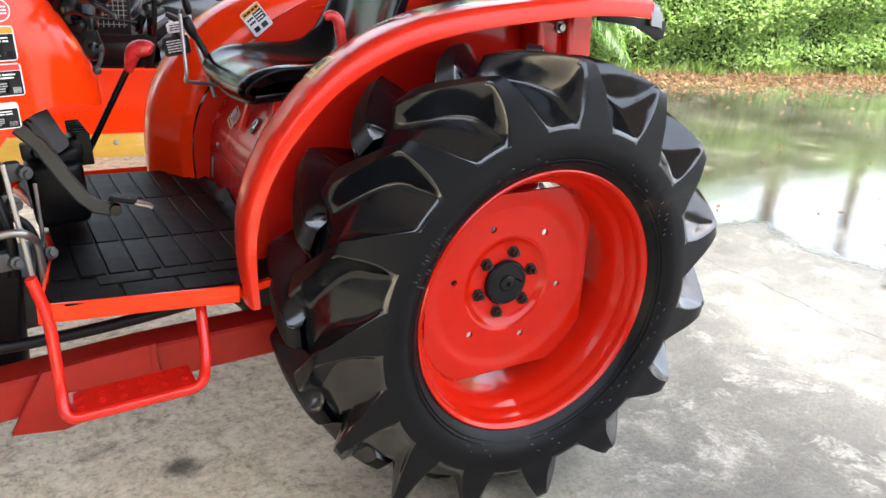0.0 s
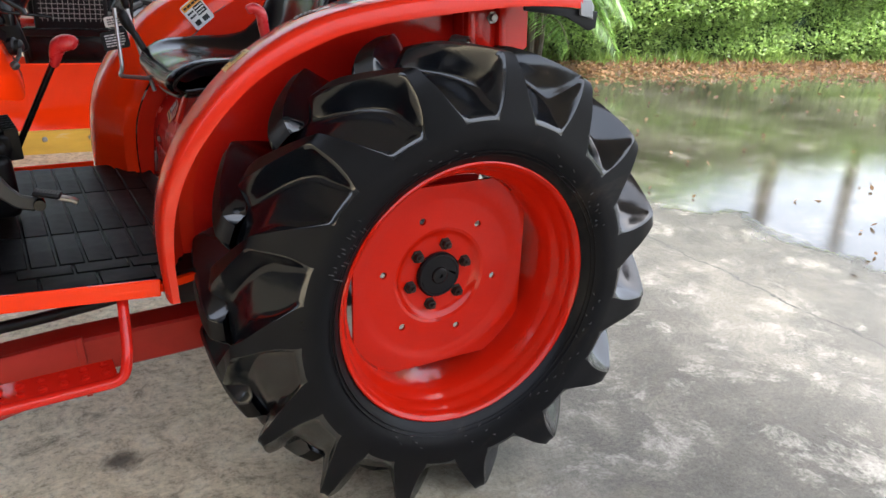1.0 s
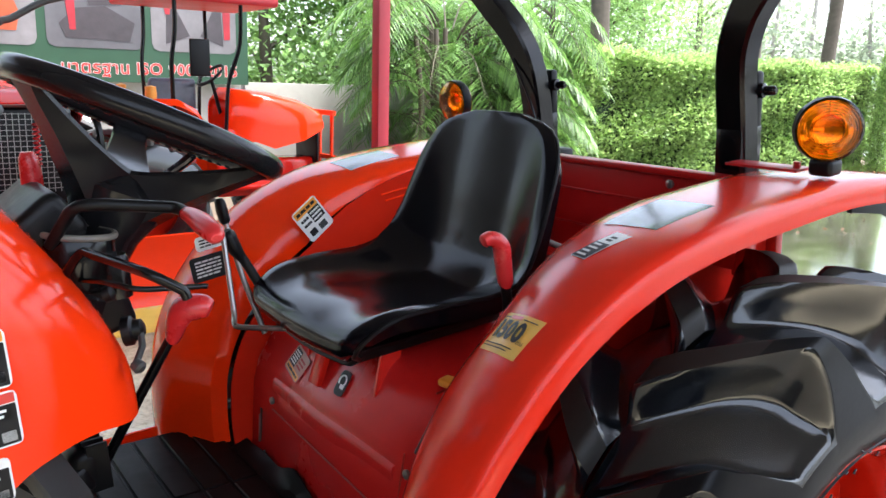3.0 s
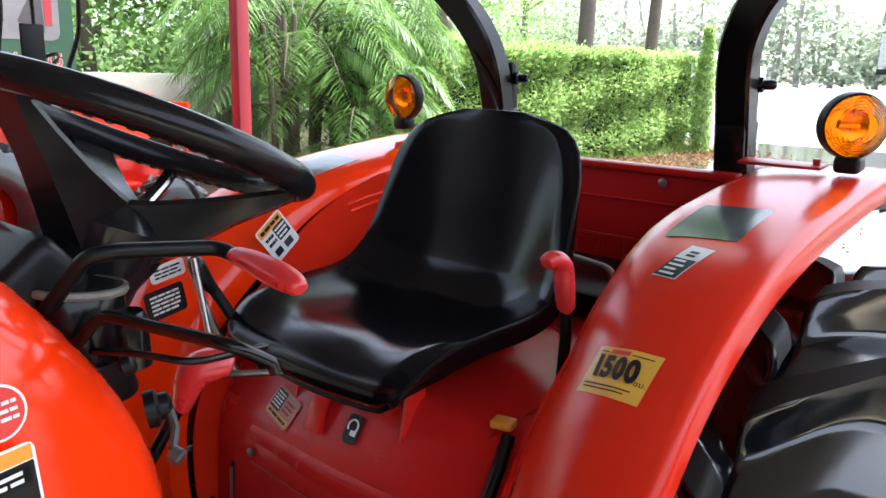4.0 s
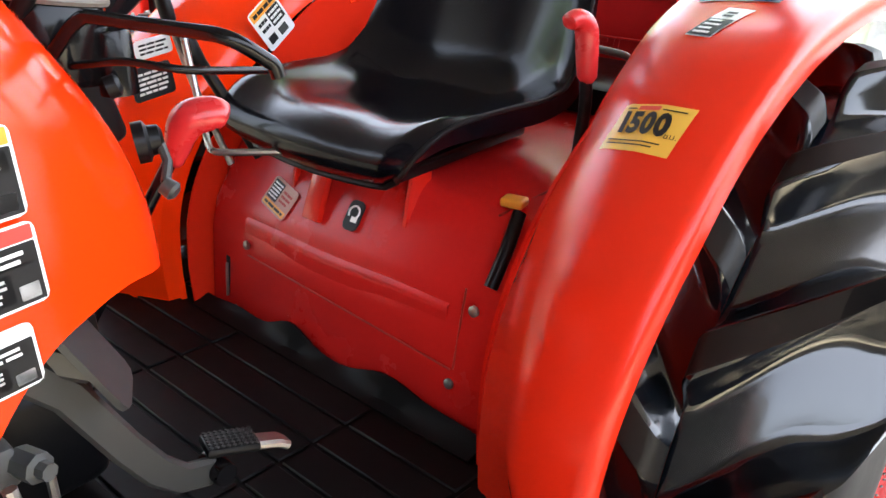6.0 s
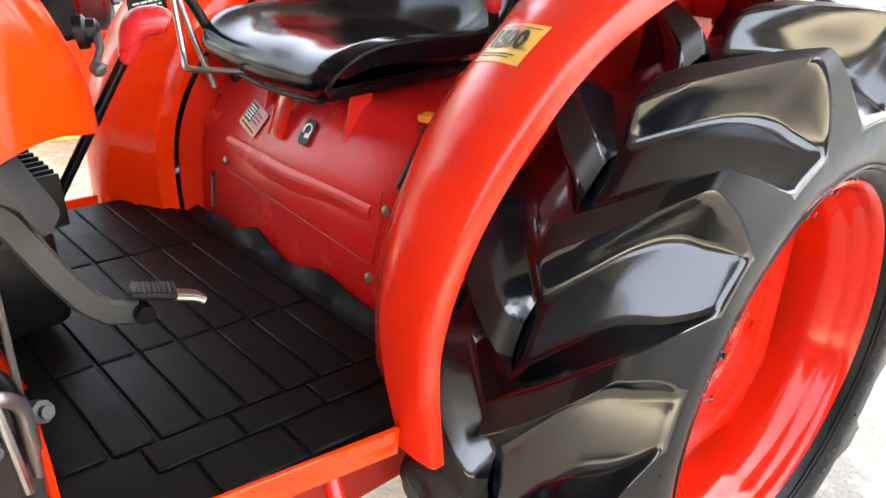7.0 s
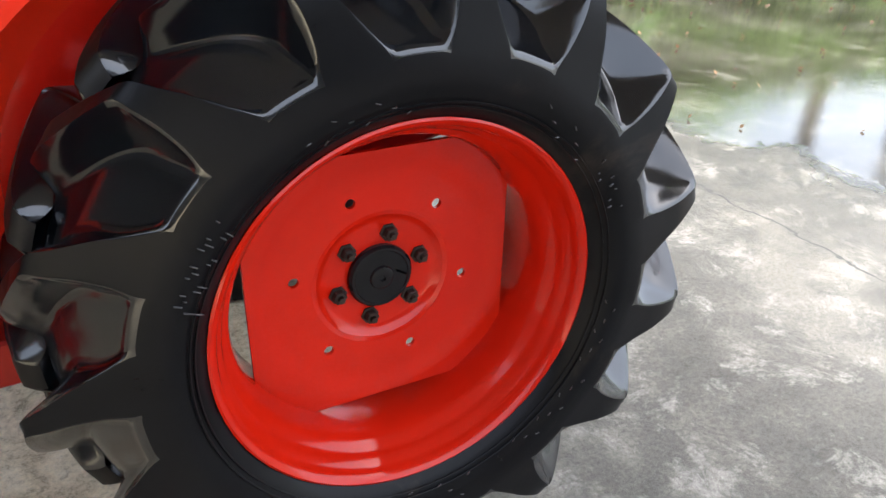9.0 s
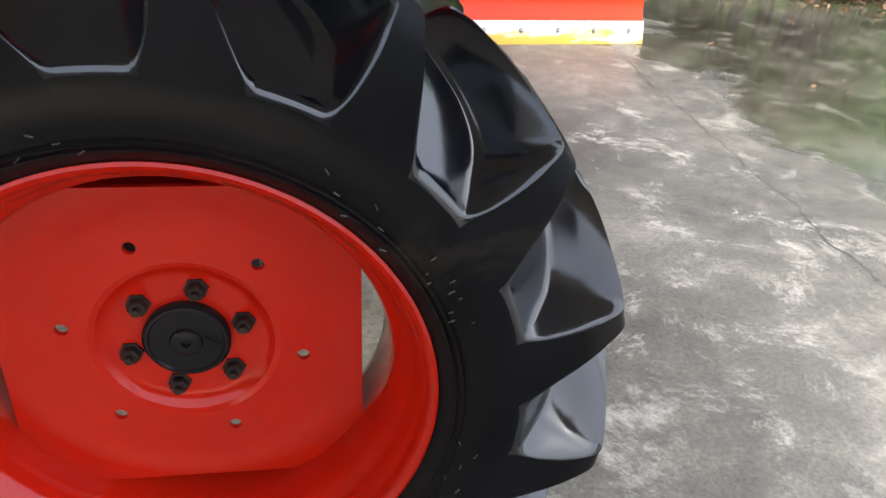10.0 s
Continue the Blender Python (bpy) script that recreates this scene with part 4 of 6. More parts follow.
cowl = part("cowl", bm, ORANGE, tractor, "glossy orange bonnet cowl with warning labels", smooth=60)

bm = bmesh.new()
box(bm, (-.865, 0, 1.31), (.10, .20, .07), Matrix.Rotation(radians(-35), 4, "Y"), .015, 3)
box(bm, (-.80, .01, 1.22), (.06, .13, .14), Matrix.Rotation(radians(-12), 4, "Y"), .012, 3)
part("dash_console", bm, PLASTIC, tractor, "black plastic dash console below the steering wheel")
SW = Matrix.Translation((-.698, -.012, 1.430)) @ Matrix.Rotation(radians(28), 4, "Y")
R0 = .180
bm = bmesh.new()
tube(bm, [SW @ Vector((R0 * math.cos(a), R0 * math.sin(a), 0)) for a in [2 * math.pi * k / 72 for k in range(72)]], .0170, 16, True, up=(0, 0, 1))
steering = part("steering_wheel", bm, HUB_BLACK, tractor, "black steering wheel with three broad spokes")
bm = bmesh.new()
for k in range(60):
    a = 2 * math.pi * k / 60
    revolve(bm, [(0, -.0182), (.004, -.0176), (.006, -.013), (0, -.012)], SW @ Matrix.Translation(((R0 - .004) * math.cos(a), (R0 - .004) * math.sin(a), 0)), 8)
tagged(part("grip_rib", bm, HUB_BLACK, steering), kind="stuff")
for a in (200, 320, 80):
    bm = bmesh.new()
    c, s = math.cos(radians(a)), math.sin(radians(a))
    rings = []
    for f, w, zt, zb in ((.0, .034, -.076, -.180), (.22, .036, -.066, -.150), (.45, .031, -.050, -.106), (.7, .027, -.030, -.062), (.9, .026, -.013, -.032), (1.0, .030, -.004, -.016)):
        ctr, sd = Vector((c, s, 0)) * R0 * f, Vector((-s, c, 0)) * w
        rings.append([bm.verts.new(SW @ (ctr + sd * q + Vector((0, 0, z)))) for q, z in ((-.9, zt), (.9, zt), (1, zt - .006), (.75, zb), (-.75, zb), (-1, zt - .006))])
    for p, q in zip(rings, rings[1:]):
        for k in range(6):
            bm.faces.new((p[k], p[(k + 1) % 6], q[(k + 1) % 6], q[k]))
    bm.faces.new(rings[0][::-1]), bm.faces.new(rings[-1])
    part("spoke", bm, HUB_BLACK, steering, smooth=30)
bm = bmesh.new()
revolve(bm, [(0, -.070), (.030, -.072), (.050, -.084), (.066, -.104), (.060, -.135), (.046, -.165), (.036, -.24), (.048, -.25), (.050, -.29), (0, -.29)], SW, 28)
part("steering_column", bm, HUB_BLACK, steering)
# bright strip modelled for the light along a far spoke's edge
bm = bmesh.new()
beam(bm, [tuple(SW @ Vector(p)) for p in ((.058, .060, -.080), (.078, .082, -.062), (.104, .108, -.036), (.118, .124, -.020))], .020, .010, (0, 0, 1), .003)
part("spoke_glint", bm, CHROME, steering)

# canister, knob and lever mounts beside the column
CAN = Matrix.Translation((-.835, -.086, 1.236)) @ Matrix.Rotation(radians(10), 4, "Y")
bm = bmesh.new()
revolve(bm, [(0, 0), (.040, 0), (.044, .006), (.046, .045), (.044, .068), (.040, .074), (.0, .078)], CAN, 32)
can = part("reservoir", bm, BLACK, tractor, "black reservoir with a pale rim beside the column")
bm = bmesh.new()
revolve(bm, [(.043, .067), (.0465, .067), (.048, .070), (.047, .074), (.043, .075)], CAN, 36, True)
part("reservoir_neck", revolve(bmesh.new(), [(0, -.01), (.017, -.01), (.018, .04), (.015, .046), (0, .047)], Matrix.Translation((-.792, -.118, 1.232)), 20), BLACK, can)
part("reservoir_cap", bm, simple("pale_cap", (0.12, 0.108, 0.09), .45, vary=.4, grain=60), can)
bm = bmesh.new()
revolve(bm, [(0, 0), (.019, 0), (.019, .010), (.014, .013), (.013, .022), (.008, .025), (0, .025)], facing((-.797, -.137, 1.180), (1, -.5, .1)), 20)
ignition = part("ignition_switch", bm, PLASTIC, tractor, "black ignition switch on the cowl")
bm = bmesh.new()
tube(bm, [(-.780, -.150, 1.180), (-.785, -.168, 1.166), (-.797, -.180, 1.153)], .0045, 8)
revolve(bm, [(0, 0), (.008, 0), (.009, .010), (.006, .013), (0, .013)], facing((-.800, -.182, 1.152), (.3, -.6, -.4)), 12)
part("ignition_key", bm, GREY, ignition)
bm = bmesh.new()
revolve(bm, [(0, 0), (.010, 0), (.010, .009), (.006, .012), (0, .012)], facing((-.814, -.140, 1.234), (1, -.5, .3)), 16)
part("horn_button", bm, PLASTIC, tractor, "small black push button on the cowl")


def lever(points, r, material, label, grip=None, grip_r=0.016, grip_mat=None, bend=.03, shape=None, flat=(1.0, .8)):
    bm = bmesh.new()
    tube(bm, filleted(points, bend), r, 12)
    lv = part("lever", bm, material, tractor, label)
    if grip:
        bm = bmesh.new()
        pts = smooth_path(grip, 5)
        n = len(pts) - 1
        sizes = [rise(shape, k / n) for k in range(n + 1)] if shape else [.78 + .34 * math.sin(math.pi * (.15 + .75 * k / n)) for k in range(n + 1)]
        tube(bm, pts, [grip_r * q * (.7 if k in (0, n) else 1) for k, q in enumerate(sizes)], 16, flat=flat)
        part("lever_grip", bm, grip_mat or KNOB_RED, lv)
    return lv


lever([(-.86, -.11, 1.30), (-.835, -.15, 1.350), (-.813, -.162, 1.352), (-.722, -.178, 1.336), (-.718, -.205, 1.331)], .0075, PLASTIC, "black lever with a red plastic grip",
      [(-.719, -.198, 1.332), (-.717, -.225, 1.330), (-.717, -.258, 1.325), (-.718, -.285, 1.321), (-.719, -.299, 1.317)], .0130, shape=[.78, .95, 1.12, 1.0, .70])
lever([(-.86, -.12, 1.25), (-.842, -.16, 1.292), (-.835, -.17, 1.300), (-.800, -.312, 1.296), (-.768, -.317, 1.271), (-.766, -.318, 1.262)], .0058, BLACK, "bent black steel throttle lever", bend=.02)
lever([(-.84, -.10, 1.25), (-.825, -.20, 1.268), (-.80, -.245, 1.262), (-.715, -.232, 1.245)], .0034, BLACK, "second thin dark steel lever under the throttle", bend=.02)
lever([(-.836, .019, .91), (-.710, -.057, 1.14)], .0075, BLACK, "black gear lever with a red grip",
      [(-.718, -.052, 1.118), (-.712, -.056, 1.136), (-.706, -.061, 1.155), (-.697, -.068, 1.168), (-.678, -.081, 1.171), (-.667, -.088, 1.165)], .0182, shape=[.60, .82, 1.05, 1.15, 1.05, .8], flat=(1.0, .85))
lever([(-.46, .24, .98), (-.478, .285, 1.10), (-.490, .312, 1.215)], .0055, STEEL, "thin lever with a black knob",
      [(-.488, .308, 1.195), (-.491, .312, 1.22), (-.493, .315, 1.245)], .0125, PLASTIC)
lever([(-.44, .19, 1.0), (-.475, .215, 1.10), (-.512, .234, 1.185)], .009, PLASTIC, "black lever with a black grip",
      [(-.490, .224, 1.135), (-.505, .231, 1.165), (-.515, .236, 1.198)], .017, PLASTIC, shape=[.55, 1.0, 1.0])
lever([(-.535, .20, 1.21), (-.545, .16, 1.06), (-.56, .13, 1.05), (-.47, .05, 1.045)], .005, STEEL, "bent wire adjuster rod under the seat")
lever([(-.290, -.285, 1.02), (-.292, -.298, 1.14), (-.302, -.300, 1.19)], .008, PLASTIC, "lever with a red grip beside the seat",
      [(-.297, -.300, 1.165), (-.301, -.300, 1.20), (-.304, -.298, 1.230), (-.318, -.294, 1.242), (-.332, -.290, 1.238)], .0135)
lever([(-.385, -.270, 1.012), (-.424, -.279, .974), (-.452, -.278, .936)], .0090, PLASTIC, "short black release lever on the deck's edge", bend=.02)
bm = bmesh.new()
box(bm, (-.372, -.252, 1.0185), (.024, .032, .012), Matrix.Rotation(radians(12), 4, "Z"), .004, 3)
part("lever_badge", bm, AMBER_INK, tractor, "small orange plastic cap on the seat deck")
lever([(-.92, .05, 1.05), (-.86, .03, 1.25), (-.845, .045, 1.33)], .007, BLACK, "black shuttle lever with a red grip",
      [(-.85, .04, 1.32), (-.845, .045, 1.36), (-.845, .045, 1.40)], .016)

# ---- pedals and the engine bay seen below the cowl ----
bm = bmesh.new()
beam(bm, [(-1.06, -.235, 1.16), (-.985, -.222, 1.085), (-.932, -.212, 1.015), (-.895, -.21, .935), (-.872, -.21, .893), (-.850, -.21, .868), (-.818, -.21, .856)], .032, .012, (0, 1, 0), .004)
pedal = part("clutch_pedal", bm, PEDAL, tractor, "grey steel pedal arm with a knurled rubber pad")
bm = bmesh.new()
revolve(bm, [(0, -.018), (.012, -.018), (.013, -.014), (.013, .014), (.012, .018), (0, .018)], Matrix.Translation((-.812, -.21, .856)) @ ACROSS, 16)
part("pad_pivot", bm, BLACK, pedal)
TREADLE = Matrix.Translation((-.792, -.208, .874)) @ Matrix.Rotation(radians(14), 4, "Y") @ Matrix.Rotation(radians(-18), 4, "Z") @ Matrix.Scale(.84, 4)
bm = bmesh.new()
box(bm, (0, 0, 0), (.066, .044, .013), TREADLE, .004)
pad = part("pedal_pad", bm, PLASTIC, pedal, "black knurled pedal rubber")
bm = bmesh.new()
for i in range(9):
    for k in range(6):
        box(bm, tuple(TREADLE @ Vector((-.028 + .007 * i, -.0175 + .007 * k, .0072))), (.0040, .0040, .0018), TREADLE.to_3x3().to_4x4() @ Matrix.Rotation(radians(45), 4, "Z"))
tagged(part("pad_knurl", bm, PEDAL, pad, "small worn grey studs"), kind="stuff")
bm = bmesh.new()
beam(bm, [tuple(TREADLE @ Vector((.028, .004, -.006))), tuple(TREADLE @ Vector((.062, .004, -.008))), tuple(TREADLE @ Vector((.074, .004, -.014)))], .010, .024, (0, 1, 0), .003)
part("pad_stem", bm, STEEL, pedal, "bare steel stem of the pad")
bm = bmesh.new()
plate(bm, .060, .096, .006, facing((-.912, -.226, 1.048), (.85, -.55, .45), (-.4, 0, .9)) @ Matrix.Rotation(radians(-8), 4, "Z"), .012)
part("brake_pedal", bm, PEDAL, tractor, "grey steel pedal plate under the cowl")
bm = bmesh.new()
beam(bm, [(-1.10, -.16, 1.12), (-.98, -.20, 1.08), (-.912, -.222, 1.035)], .026, .012, (0, 1, 0), .004)
part("brake_arm", bm, PEDAL, tractor, "grey steel pedal arm")
bm = bmesh.new()
prism(bm, [(-1.6, .50), (-1.6, 1.30), (-1.08, 1.25), (-1.01, 1.05), (-1.01, .80), (-1.04, .50)], "y", -.21, .21, .03, 3)
part("clutch_housing", bm, PLASTIC, tractor, "black clutch housing and engine behind the cowl")
bm = bmesh.new()
tube(bm, smooth_path([(-1.06, -.20, 1.0), (-1.03, -.25, .93), (-1.02, -.27, .84), (-1.03, -.25, .76)], 5), .011, 10)
tube(bm, smooth_path([(-1.12, -.17, .93), (-1.05, -.23, .90), (-.99, -.25, .87), (-.975, -.25, .80), (-.985, -.24, .74)], 5), .009, 10)
pieces_of("hose", bm, PLASTIC, tractor, "black hose beside the engine")
bm = bmesh.new()
tube(bm, [(-1.005, -.27, 1.00), (-.995, -.30, .74)], .0055, 8)
tube(bm, [(-.955, -.19, .93), (-.965, -.20, .74)], .0045, 8)
tube(bm, filleted([(-1.08, -.28, .86), (-1.00, -.30, .87), (-.975, -.28, .84), (-.975, -.27, .735)], .02), .0085, 10)
pieces_of("linkage_rod", bm, STEEL, tractor, "thin steel control rod")
bm = bmesh.new()
for k, (x, y, z) in enumerate(((-1.0, -.21, .90), (-1.02, -.28, .80), (-.955, -.235, .79), (-.97, -.20, .96), (-.93, .03, .94))):
    revolve(bm, [(0, -.012), (.014, -.012), (.014, .012), (.008, .014), (.008, .024), (0, .024)], facing((x, y, z), (.3, -1, .2 * (k % 3))), 8)
    box(bm, (x - .02, y + .02, z), (.03, .03, .04), None, .006)
pieces_of("bracket_bolt", bm, GREY, tractor, "grey cast bracket and bolt")
bm = bmesh.new()
box(bm, (-.905, .02, .85), (.12, .13, .15), None, .02, 3)
box(bm, (-.875, .02, .925), (.07, .08, .05), Matrix.Rotation(radians(-20), 4, "Y"), .015, 3)
part("lever_bracket", bm, PLASTIC, tractor, "black gear lever bracket at the floor")
bm = bmesh.new()
for k in range(7):
    box(bm, (-.845 + .002 * k, .060 - .012 * k, .962 - .003 * k), (.030, .0045, .075), None, .0012, 1)
box(bm, (-.850, .022, .945), (.045, .075, .060), None, .015, 3)
tagged(part("lever_boot", bm, PLASTIC, tractor, "ribbed black rubber lever boot"), kind="stuff")


# ---- labels on the tractor ----
def label_plate(name, w, h, m, blocks, label, base=WHITE, edge=.003, seed=1):
    """A printed label: a base, coloured fields (x0, y0, x1, y1 from 0 to 1) and lines of print."""
    bm = bmesh.new()
    plate(bm, w, h, .0006, m, .006)
    lb = part(name, bm, base, tractor, label, smooth=0)
    for i, (x0, y0, x1, y1, mat, rows, ink) in enumerate(blocks):
        c = Matrix.Translation((((x0 + x1) / 2 - .5) * (w - 2 * edge), ((y0 + y1) / 2 - .5) * (h - 2 * edge), .0006))
        bw, bh = (x1 - x0) * (w - 2 * edge), (y1 - y0) * (h - 2 * edge)
        bm = bmesh.new()
        plate(bm, bw, bh, .0004, m @ c, .001)
        fld = part("label_field", bm, mat, lb, smooth=0)
        if rows:
            bm = bmesh.new()
            bars(bm, bw * .84, bh * .84, rows, m @ c, .0005, seed + i, .5)
            part("label_print", bm, ink, lb, smooth=0)
    return lb


def on_fender(ob, sgn, s0, y0, turn=0.0, lift=0.001):
    """Lays a flat label (x to the right, y up, in metres) on the curved mudguard."""
    total = sum((q - p).length for p, q in zip(FPATH, FPATH[1:]))
    c, s = math.cos(turn), math.sin(turn)
    for v in ob.data.vertices:
        x, y, z = v.co
        u, w = x * c - y * s, x * s + y * c
        v.co = fender_at(sgn, s0 + w / total, y0 + u * (1 if sgn < 0 else -1), lift + z)
    ob.data.update()


def flat_sheet(name, x0, y0, x1, y1, z, mat, parent, label=""):
    n, k = 10, 8
    vs = [(x0 + (x1 - x0) * i / n, y0 + (y1 - y0) * j / k, z) for j in range(k + 1) for i in range(n + 1)]
    return sheet(name, vs, grid_faces(k + 1, n + 1), mat, parent, label, 60)


# yellow service label on the near mudguard
SL = (-1, .440, .432, -.05)
lb = flat_sheet("service_label", -.041, -.035, .041, .035, 0, GOLD, tractor, "yellow warranty label with the number 1500")
rest = [letters("number", c, .043, Matrix(), BLACK_INK, lb, 0, bold=.0022) for c in "1500"] + [letters("unit", "ชม.", .010, Matrix(), BLACK_INK, lb, 0)]
edge = -.031
for ob in rest:
    big = ob is not rest[-1]
    for v in ob.data.vertices:
        v.co = Vector((v.co.x * (.66 if big else 1) + v.co.y * -.13, v.co.y + (.003 if big else -.010), .0016))
    left, right = min(v.co.x for v in ob.data.vertices), max(v.co.x for v in ob.data.vertices)
    for v in ob.data.vertices:
        v.co.x += (edge if big else .0265) - left
    edge += right - left + .0002
rest.append(flat_sheet("red_line", -.020, .0245, .006, .0310, .0012, RED_INK, lb))
rest += [flat_sheet("print_line", x0, y0, x1, y0 + .0017, .0012, BLACK_INK, lb) for x0, x1, y0 in ((-.033, -.022, .026), (.009, .034, .0255), (-.033, .028, -.0225), (-.032, .022, -.0275))]
for ob in [lb] + rest:
    on_fender(ob, *SL)

# warning label on the far mudguard wall
m_f = facing((-.300, .3125, 1.172), (0, -1, 0), (-.62, 0, .78)) @ Matrix.Rotation(radians(-4), 4, "Z")
label_plate("warning_label", .066, .078, m_f, [(0, .78, 1, 1, AMBER_INK, 1, BLACK_INK), (.48, .36, .98, .77, BLACK_INK, 3, WHITE), (.04, .36, .44, .76, WHITE, 2, BLACK_INK), (.10, .08, .38, .28, BLACK_INK, 0, WHITE), (.52, .06, .84, .26, GREY_LABEL, 0, WHITE)], "white and black warning label with an amber header", seed=3)
# plates further forward on that wall
m_g = facing((-.530, .3125, 1.115), (0, -1, 0), (-.1, 0, 1))
label_plate("lever_plate", .070, .050, m_g, [(.02, .02, .98, .98, BLACK_INK, 5, WHITE)], "black lever instruction plate", BLACK_INK, seed=9)
m_g2 = facing((-.520, .3125, 1.165), (0, -1, 0), (-.1, 0, 1))
label_plate("model_plate", .062, .028, m_g2, [(.0, .0, 1, 1, WHITE, 3, BLACK_INK)], "pale model plate", WHITE, seed=11)
# on the seat deck
m_d = facing((-.4350, .156, .9362), (-.80, 0, .6), (.6, -.28, .8))
label_plate("warning_label", .068, .052, m_d, [(0, 0, 1, .22, AMBER_INK, 1, BLACK_INK), (.02, .26, .45, .97, BLACK_INK, 5, WHITE), (.5, .3, .95, .9, FADED, 3, FRAME_RED)], "small faded warning label on the seat deck", FADED, seed=21)
m_k = facing((-.427, -.008, .949), (-.80, 0, .6), (.6, 0, .8))
bm = bmesh.new()
plate(bm, .030, .046, .002, m_k, .009)
kd = part("dial_plate", bm, BLACK_INK, tractor, "black dial plate with a white arrow mark", smooth=0)
bm = bmesh.new()
tube(bm, [m_k @ Vector((.010 * math.cos(t), .010 * math.sin(t) + .004, .0028)) for t in [radians(-40 + 20 * k) for k in range(14)]], .0016, 6)
plate(bm, .012, .008, .0006, m_k @ Matrix.Translation((.004, -.006, .002)))
part("dial_mark", bm, WHITE, kd, smooth=0)
# big labels on the cowl side
for i, (z, h, head, lab) in enumerate(((1.224, .064, AMBER_INK, "black label with an amber header on the cowl"), (1.157, .061, RED_INK, "black label with a red header on the cowl"), (1.090, .050, WHITE, "white and black label on the cowl"))):
    m_c = facing((-.982 - (.018 if i == 2 else 0), -.2595, z), (.12, -1, .02), (.02, 0, 1))
    label_plate("cowl_label", .088, h, m_c, [(0.01, .80, .99, .99, head, 0, WHITE), (.01, .01, .99, .78, BLACK_INK, 0, WHITE), (.05, .50, .95, .74, BLACK_INK, 2, WHITE), (.05, .08, .74, .46, BLACK_INK, 4, FADED_WHITE), (.78, .06, .95, .26, FADED_WHITE, 0, WHITE)], lab, WHITE, .0016, seed=30 + i)
m_r = facing((-.957, -.253, 1.283), (.12, -1, .12), (.02, 0, 1))
bm = bmesh.new()
revolve(bm, [(0, 0), (.021, 0), (.021, .0006), (0, .0006)], m_r, 32)
rd = part("round_label", bm, WHITE, tractor, "round red label with a white rim on the cowl", smooth=0)
bm = bmesh.new()
revolve(bm, [(0, .0004), (.019, .0004), (.019, .001), (0, .001)], m_r, 32)
part("label_field", bm, RED_INK, rd, smooth=0)
bm = bmesh.new()
bars(bm, .028, .018, 3, m_r, .0011, 77, .45)
part("label_print", bm, WHITE, rd, smooth=0)
# shiny decals on top of the mudguards
for sg in (-1, 1):
    d = flat_sheet("deck_decal", -.045, -.050, .045, .050, 0, GREY_LABEL, tractor, "dark glossy decal on the mudguard")
    on_fender(d, sg, .665, .415)
nl = flat_sheet("warning_label", -.016, -.036, .016, .036, 0, WHITE, tractor, "narrow warning label on the mudguard")
bits = [flat_sheet("label_field", -.015, -.035, .015, .004, .0010, BLACK_INK, nl)]
bits += [flat_sheet("label_print", -.011, -.031 + .009 * k, .009 - .004 * (k % 2), -.027 + .009 * k, .0018, WHITE, nl) for k in range(4)]
bits += [flat_sheet("label_print", -.006, .010 + .008 * k, .006, .015 + .008 * k, .0010, BLACK_INK, nl) for k in range(2)]
for ob in [nl] + bits:
    on_fender(ob, -1, .585, .425, radians(-14))


# the whole tractor is drawn about its own axes; set it level on the ground
for ob in tractor.children:
    ob.matrix_basis = SETTLE @ ob.matrix_basis


# ---- the place: ground, roof, posts, wall, hedge ----
def lie(x, y):
    """The ground's height: a flat yard, the road beyond it raised."""
    t = min(1, max(0, (x - 17) / 20))
    return 1.0 * t * t * (3 - 2 * t)


GX = [-400, -120, -40, -14, -4, 2, 6, 10, 14, 17, 19, 21, 23, 25, 27, 29, 31, 33, 35, 37, 40, 60, 120, 400]
GY = [-400, -120, -40, -14, -6, 0, 3, 6.05, 9, 14, 25, 60, 140, 400]
gv = [(x, y, lie(x, y)) for y in GY for x in GX]
gf = grid_faces(len(GY), len(GX))
slot = []
for j in range(len(GY) - 1):
    for i in range(len(GX) - 1):
        slot.append(0 if -40 <= GX[i] and GX[i + 1] <= 17 and GY[j + 1] <= 6.1 and GY[j] >= -40 else 1 if GX[i] >= 17 and GY[j + 1] <= 30 else 2)
ground = sheet("ground", gv, gf, [CONCRETE, ASPHALT, SOIL], None, "old stained concrete yard, wet outside the roof", 60, slot)
tagged(ground, category="ground", kind="structure")
bm = bmesh.new()
prism(bm, [(-6, -3.5), (2.65, -3.5), (2.65, 4.45), (-6, 4.45)], "z", 4.15, 4.18)
for k in range(18):
    tube(bm, [(-5.9 + k * .48, -3.5, 4.18), (-5.9 + k * .48, 4.45, 4.18)], .03, 6)
roof = part("ceiling", bm, ROOF, None, "corrugated roof sheet over the display shed", smooth=30)
tagged(roof, category="roof", kind="structure")
for x, y in ((2.15, 4.08), (2.15, -3.4), (-5.8, 4.08), (-5.8, -3.4)):
    bm = bmesh.new()
    box(bm, (x, y, 2.075), (.10, .10, 4.15), None, .008)
    box(bm, (x, y, .006), (.2, .2, .012), None, .002)
    p = part("post", bm, MAROON, None, "dark red painted steel roof post")
    tagged(p, category="post", kind="structure", group="roof posts")
# unseen walls added south and west to block light and darken reflections
for name, c, size, said in (("unseen_wall_south", (-1.78, -5.2, 1.0), (8.46, .12, 2.0), "unseen low wall added to hold off light from the south"), ("unseen_wall_west", (-6.06, 1.45, 2.075), (.12, 13.2, 4.15), "unseen dark wall added to hold off light from the west")):
    bm = bmesh.new()
    box(bm, c, size, None, .005)
    tagged(part(name, bm, SOUTH_SCREEN if name == "unseen_wall_south" else WEST_SCREEN, None, said), category="wall", kind="structure")
